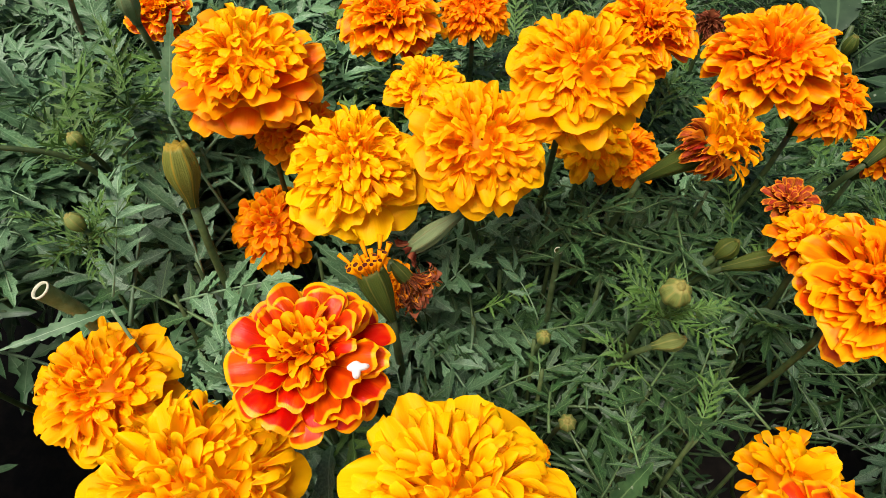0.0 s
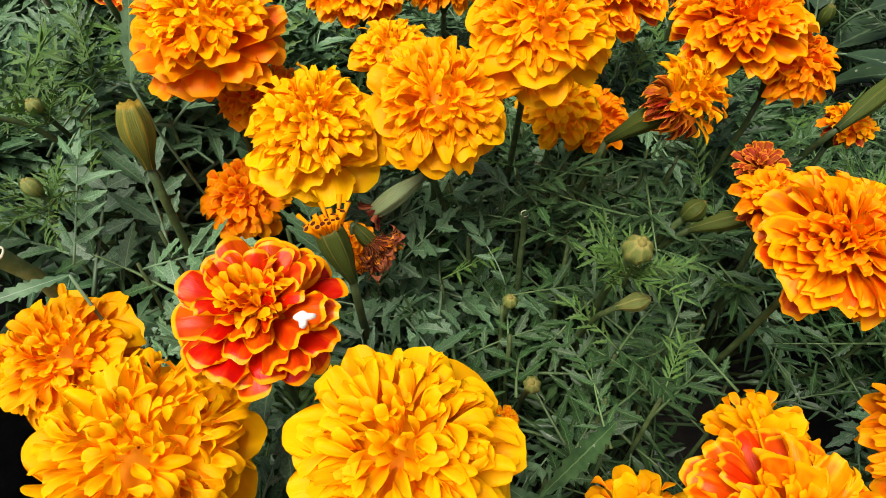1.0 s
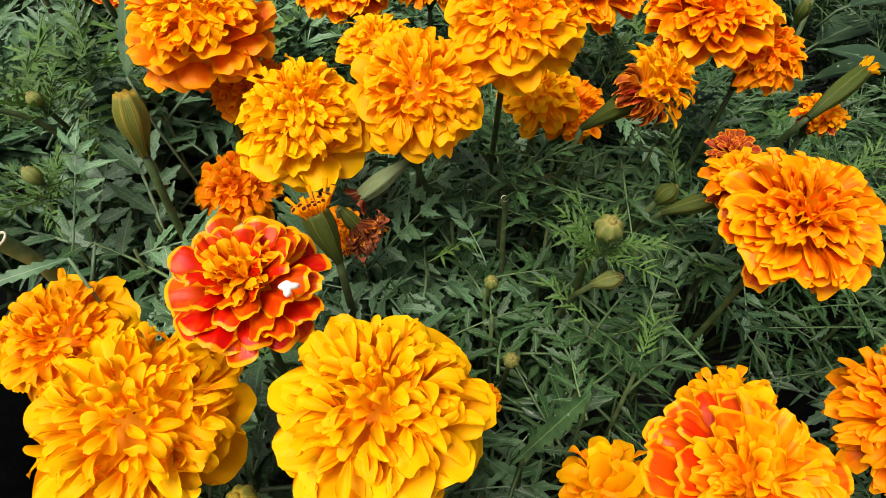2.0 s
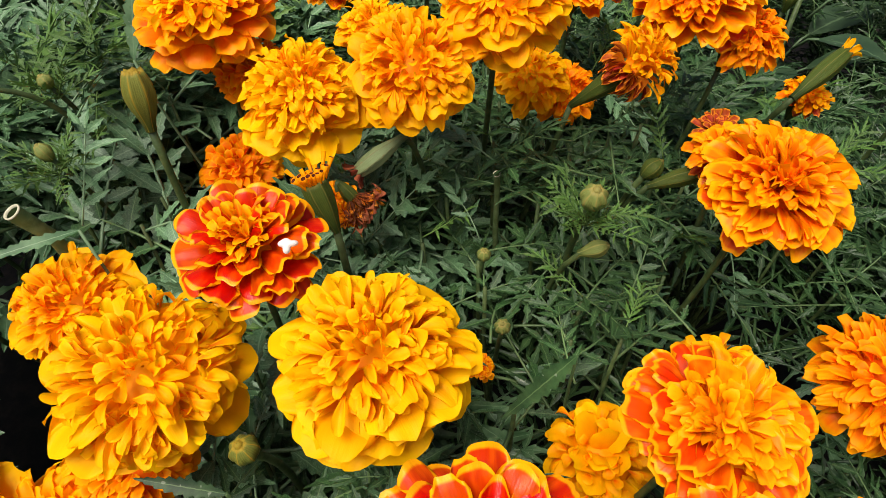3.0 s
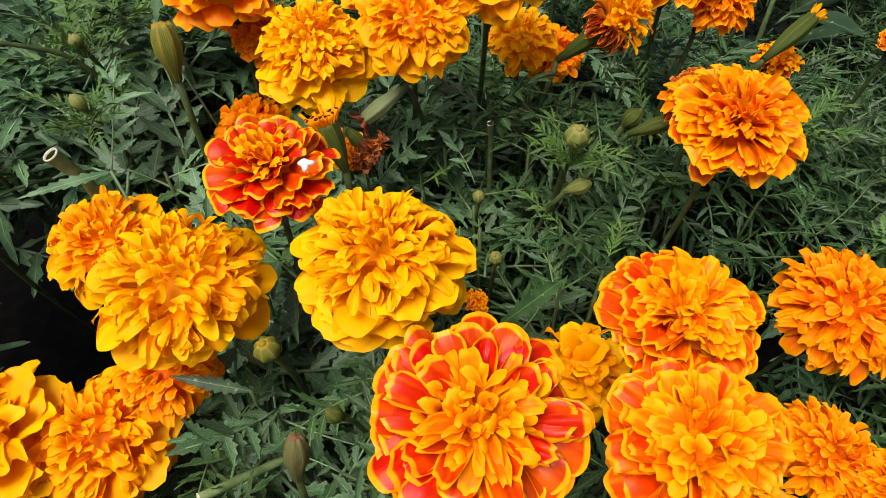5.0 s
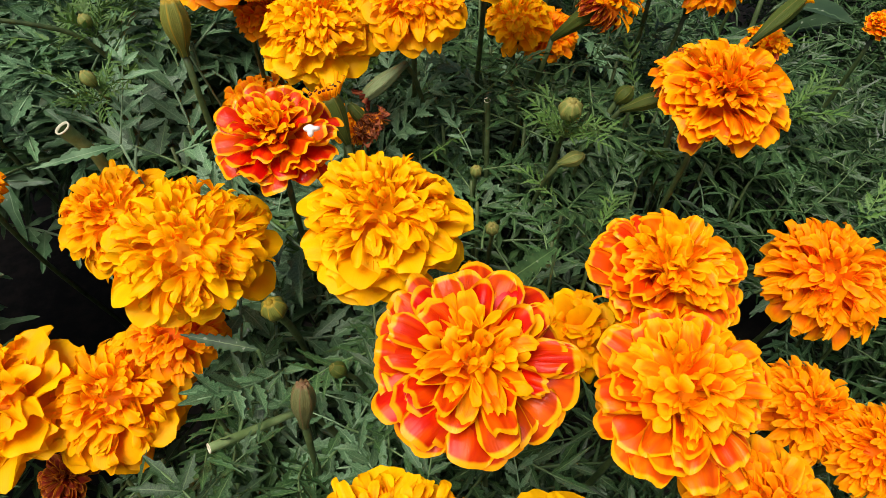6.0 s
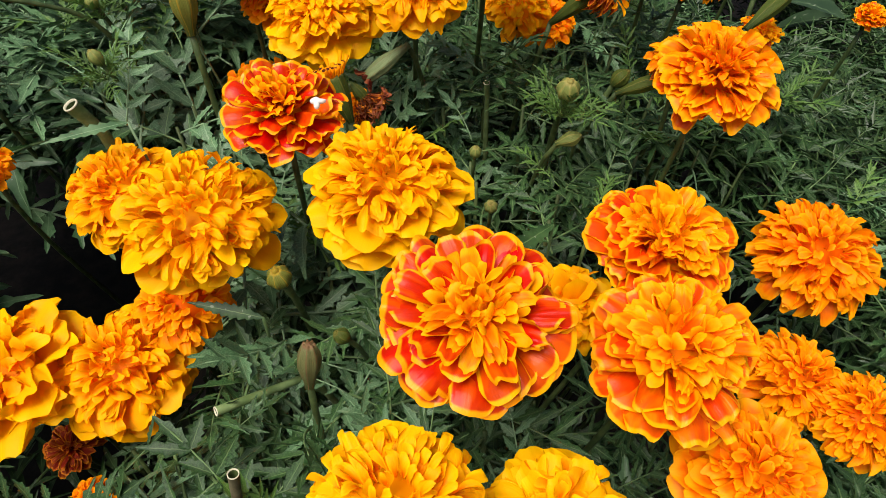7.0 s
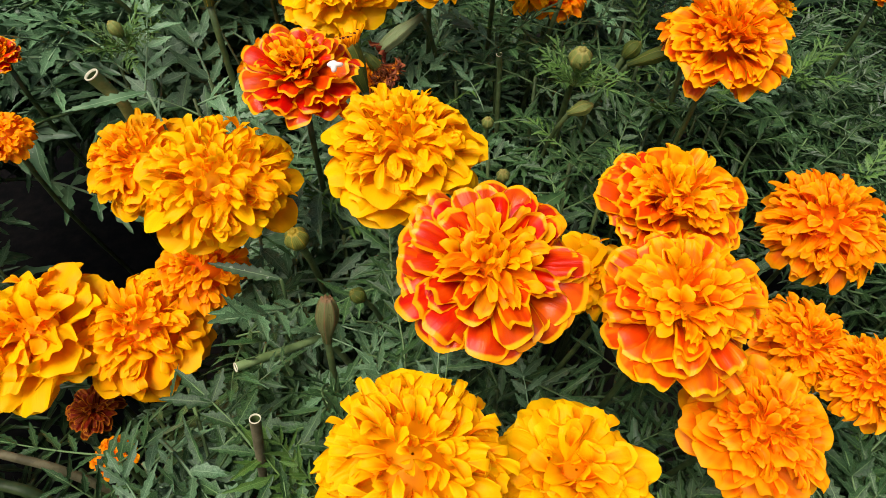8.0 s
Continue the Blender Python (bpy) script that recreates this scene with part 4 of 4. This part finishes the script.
step = 0.0264
FAR = {LEAF: ([], [], []), SLIMLEAF: ([], [], [])}
for iy in range(-7, 25):
    for ix in range(-18, 20):
        tx = 0.02 + ix * step + bed_rng.uniform(-0.011, 0.011)
        ty = iy * step + bed_rng.uniform(-0.011, 0.011)
        near = -0.235 < tx < 0.275 and -0.12 < ty < 0.37
        if not near and (ty < -0.19 or ty > 0.62 or not -0.43 < tx < 0.51 or math.hypot(tx - 0.32, ty - 0.46) < 0.07):
            continue
        if any(math.hypot(tx - hx, ty - hy) < hr for hx, hy, hr in HOLLOWS):
            continue
        rows = leaf_placements(tx, ty, bed_rng)
        feathery = ease(tx, -0.02, 0.06)
        if near:
            root, x, y = min(PLANTS, key=lambda p: math.hypot(p[1] - tx, p[2] - ty))
            off = Vector((x, y, 0))
            top = Vector((tx, ty, canopy(tx, ty) - 0.018))
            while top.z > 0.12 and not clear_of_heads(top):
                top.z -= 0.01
            pts = bezier(Vector((0, 0, -0.004)), Vector((0, 0, 0.1)), top - off - Vector((0, 0, 0.12)), top - off, 8)
            v, f = tube(pts, [0.0020 - 0.0011 * k / 8 for k in range(9)], 6)
            child("stem", mesh_from("branch", v, f, STEM), root, Matrix())
        for m, node_i in rows:
            slim = bed_rng.random() < 0.12 + 0.80 * max(feathery, 0.8 * (1 - ease(ty, 0.03, 0.08)))
            if near and node_i < 3:
                pool = FRESH_LEAVES if node_i == 0 and bed_rng.random() < 0.2 else SLIM_LEAVES if slim else WIDE_LEAVES
                child("leaf", bed_rng.choice(pool), root, Matrix.Translation(-off) @ m)
            elif near or bed_rng.random() < 0.75:
                # the lower leaves, and those past the near plants
                v, f, uv = bed_rng.choice(FAR_SLIM if slim else FAR_WIDE)
                far_verts, far_faces, far_uvs = FAR[SLIMLEAF if slim else LEAF]
                n0 = len(far_verts)
                far_verts.extend(m @ Vector(p) for p in v)
                far_faces.extend(tuple(n0 + i for i in face) for face in f)
                far_uvs.extend(uv)
# unseen outer ring in a coarser planting, added to block light from the sides
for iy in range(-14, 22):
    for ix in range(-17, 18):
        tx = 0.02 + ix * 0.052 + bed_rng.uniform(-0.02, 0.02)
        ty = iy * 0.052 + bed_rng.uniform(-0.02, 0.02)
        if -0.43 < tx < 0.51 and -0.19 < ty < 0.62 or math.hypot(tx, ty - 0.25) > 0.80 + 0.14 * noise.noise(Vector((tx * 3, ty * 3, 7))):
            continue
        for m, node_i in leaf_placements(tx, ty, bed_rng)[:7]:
            v, f, uv = bed_rng.choice(SCREEN_LEAVES)
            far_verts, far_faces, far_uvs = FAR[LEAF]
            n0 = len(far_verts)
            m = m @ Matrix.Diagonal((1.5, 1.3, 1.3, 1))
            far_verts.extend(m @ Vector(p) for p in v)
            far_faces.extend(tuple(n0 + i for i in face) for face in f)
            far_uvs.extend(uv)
for mat, words in ((LEAF, "dense blue-green feathery marigold leaves of the bed, with an unseen outer ring added as light screen"), (SLIMLEAF, "dense dark green narrow marigold leaves of the bed")):
    tagged(new("marigold_foliage", mesh_from("marigold_foliage", *FAR[mat][:2], mat, FAR[mat][2])), words, "foliage", "", "stuff")



def single_leaf(base, tip, wide, mat=LEAF, teeth=9):
    """One long leaf blade on the plant nearest to it."""
    base, tip = Vector(base), Vector(tip)
    root, x, y = min(PLANTS, key=lambda p: math.hypot(p[1] - base.x, p[2] - base.y))
    off = Vector((x, y, 0))
    verts, faces, uvs = [], [], []
    d = (tip - base).normalized()
    up = (Vector((0.1, -0.5, 1)) - d * Vector((0.1, -0.5, 1)).dot(d)).normalized()
    add_blade(verts, faces, uvs, base - off, d, up, (tip - base).length, wide, teeth, 0.18, -0.05, 0.25)
    pts = bezier(Vector((0, 0, 0.1)), Vector((0, 0, 0.2)), base - off - Vector((0, 0, 0.04)), base - off, 6)
    v, f = tube(pts, [0.0007] * 7, 5)
    n0 = len(verts)
    verts.extend(v)
    uvs.extend([(0.5, 0.5)] * len(v))
    faces.extend(tuple(n0 + i for i in face) for face in f)
    child("leaf", mesh_from("long_leaf", verts, faces, mat, uvs), root, Matrix())


def young_tuft(x, y, z, count, size, seed):
    """A rosette of feathery young leaves round a small bud, on the plant nearest to it."""
    rng = random.Random(seed)
    root, px, py = min(PLANTS, key=lambda p: math.hypot(p[1] - x, p[2] - y))
    for k in range(count):
        az = k * 2.4 + rng.uniform(-0.3, 0.3)
        el = radians(rng.uniform(0, 60))
        d = Vector((math.cos(az) * math.cos(el), math.sin(az) * math.cos(el), math.sin(el)))
        long = size * rng.uniform(0.8, 1.25)
        child("leaf", rng.choice(FRESH_LEAVES), root, Matrix.Translation((x - px, y - py, z)) @ frame_of(d, Vector((0, 0, 1)))
              @ Matrix.Rotation(rng.uniform(-0.5, 0.5), 4, "Y") @ Matrix.Diagonal((long * 0.8, long, long, 1)), "young yellow-green leaf")


young_tuft(-0.139, 0.170, 0.314, 11, 0.021, 1)
young_tuft(-0.153, 0.214, 0.322, 10, 0.022, 2)
young_tuft(0.078, 0.131, 0.320, 13, 0.019, 3)
young_tuft(-0.150, 0.255, 0.318, 10, 0.032, 4)
young_tuft(-0.022, -0.040, 0.288, 6, 0.022, 5)
young_tuft(0.255, 0.250, 0.245, 9, 0.030, 6)
single_leaf((-0.117, 0.225, 0.335), (-0.109, 0.240, 0.376), 0.0033)
single_leaf((-0.121, 0.140, 0.311), (-0.151, 0.119, 0.316), 0.0024)
single_leaf((-0.046, 0.041, 0.294), (-0.073, 0.043, 0.302), 0.0025, SLIMLEAF)
single_leaf((0.072, 0.090, 0.293), (0.042, 0.062, 0.300), 0.0036, SLIMLEAF)

# a smooth broad-leaved plant at the back corner of the bed
broad_rng = random.Random(3)
broad = thing("broad_leaved_plant", 0.33, 0.47, 0, "plant with smooth broad dark green oval leaves, darkened further to paint in shade", "plant")
for k in range(15):
    a = k * 2.4
    el = radians(broad_rng.uniform(-5, 40))
    d = Vector((math.cos(a) * math.cos(el), math.sin(a) * math.cos(el), math.sin(el)))
    o = Vector((0.012 * math.cos(a), 0.012 * math.sin(a), 0.13 + 0.008 * k))
    verts, faces, uvs = [], [], []
    up = (Vector((0, 0, 1)) - d * d.z).normalized()
    add_blade(verts, faces, uvs, o + d * 0.02, d, up, broad_rng.uniform(0.06, 0.085), 0.017, 7, 0.0, -0.25, 0.2)
    v, f = tube([o - Vector((0, 0, 0.01)), o + d * 0.012, o + d * 0.022], [0.0012] * 3, 5)
    n0 = len(verts)
    verts.extend(v)
    uvs.extend([(0.5, 0.5)] * len(v))
    faces.extend(tuple(n0 + i for i in face) for face in f)
    child("leaf", mesh_from("broad_leaf", verts, faces, BROAD, uvs), broad, Matrix())
v, f = tube([Vector((0, 0, -0.004)), Vector((0.004, 0, 0.12)), Vector((0, 0, 0.25))], [0.004, 0.003, 0.002], 8)
child("stem", mesh_from("stem", v, f, STEM), broad, Matrix())

# ---------------------------------------------------------------- ground
span = [-300, -60, -12, -3, -1.5] + [-0.9 + 0.06 * k for k in range(31)] + [1.5, 3, 12, 60, 300]
gv, gf = [], []
for gy in span:
    for gx in span:
        gv.append((gx, gy, 0.008 * noise.noise(Vector((gx * 9, gy * 9, 0))) - 0.006 if max(abs(gx), abs(gy)) < 2 else -0.006))
w = len(span)
for j in range(w - 1):
    for i in range(w - 1):
        gf.append((j * w + i, j * w + i + 1, j * w + w + i + 1, j * w + w + i))
tagged(new("ground", mesh_from("ground", gv, gf, SOIL)), "garden soil under the plants, near black for the shade in the leaf gaps", "soil", "", "structure")
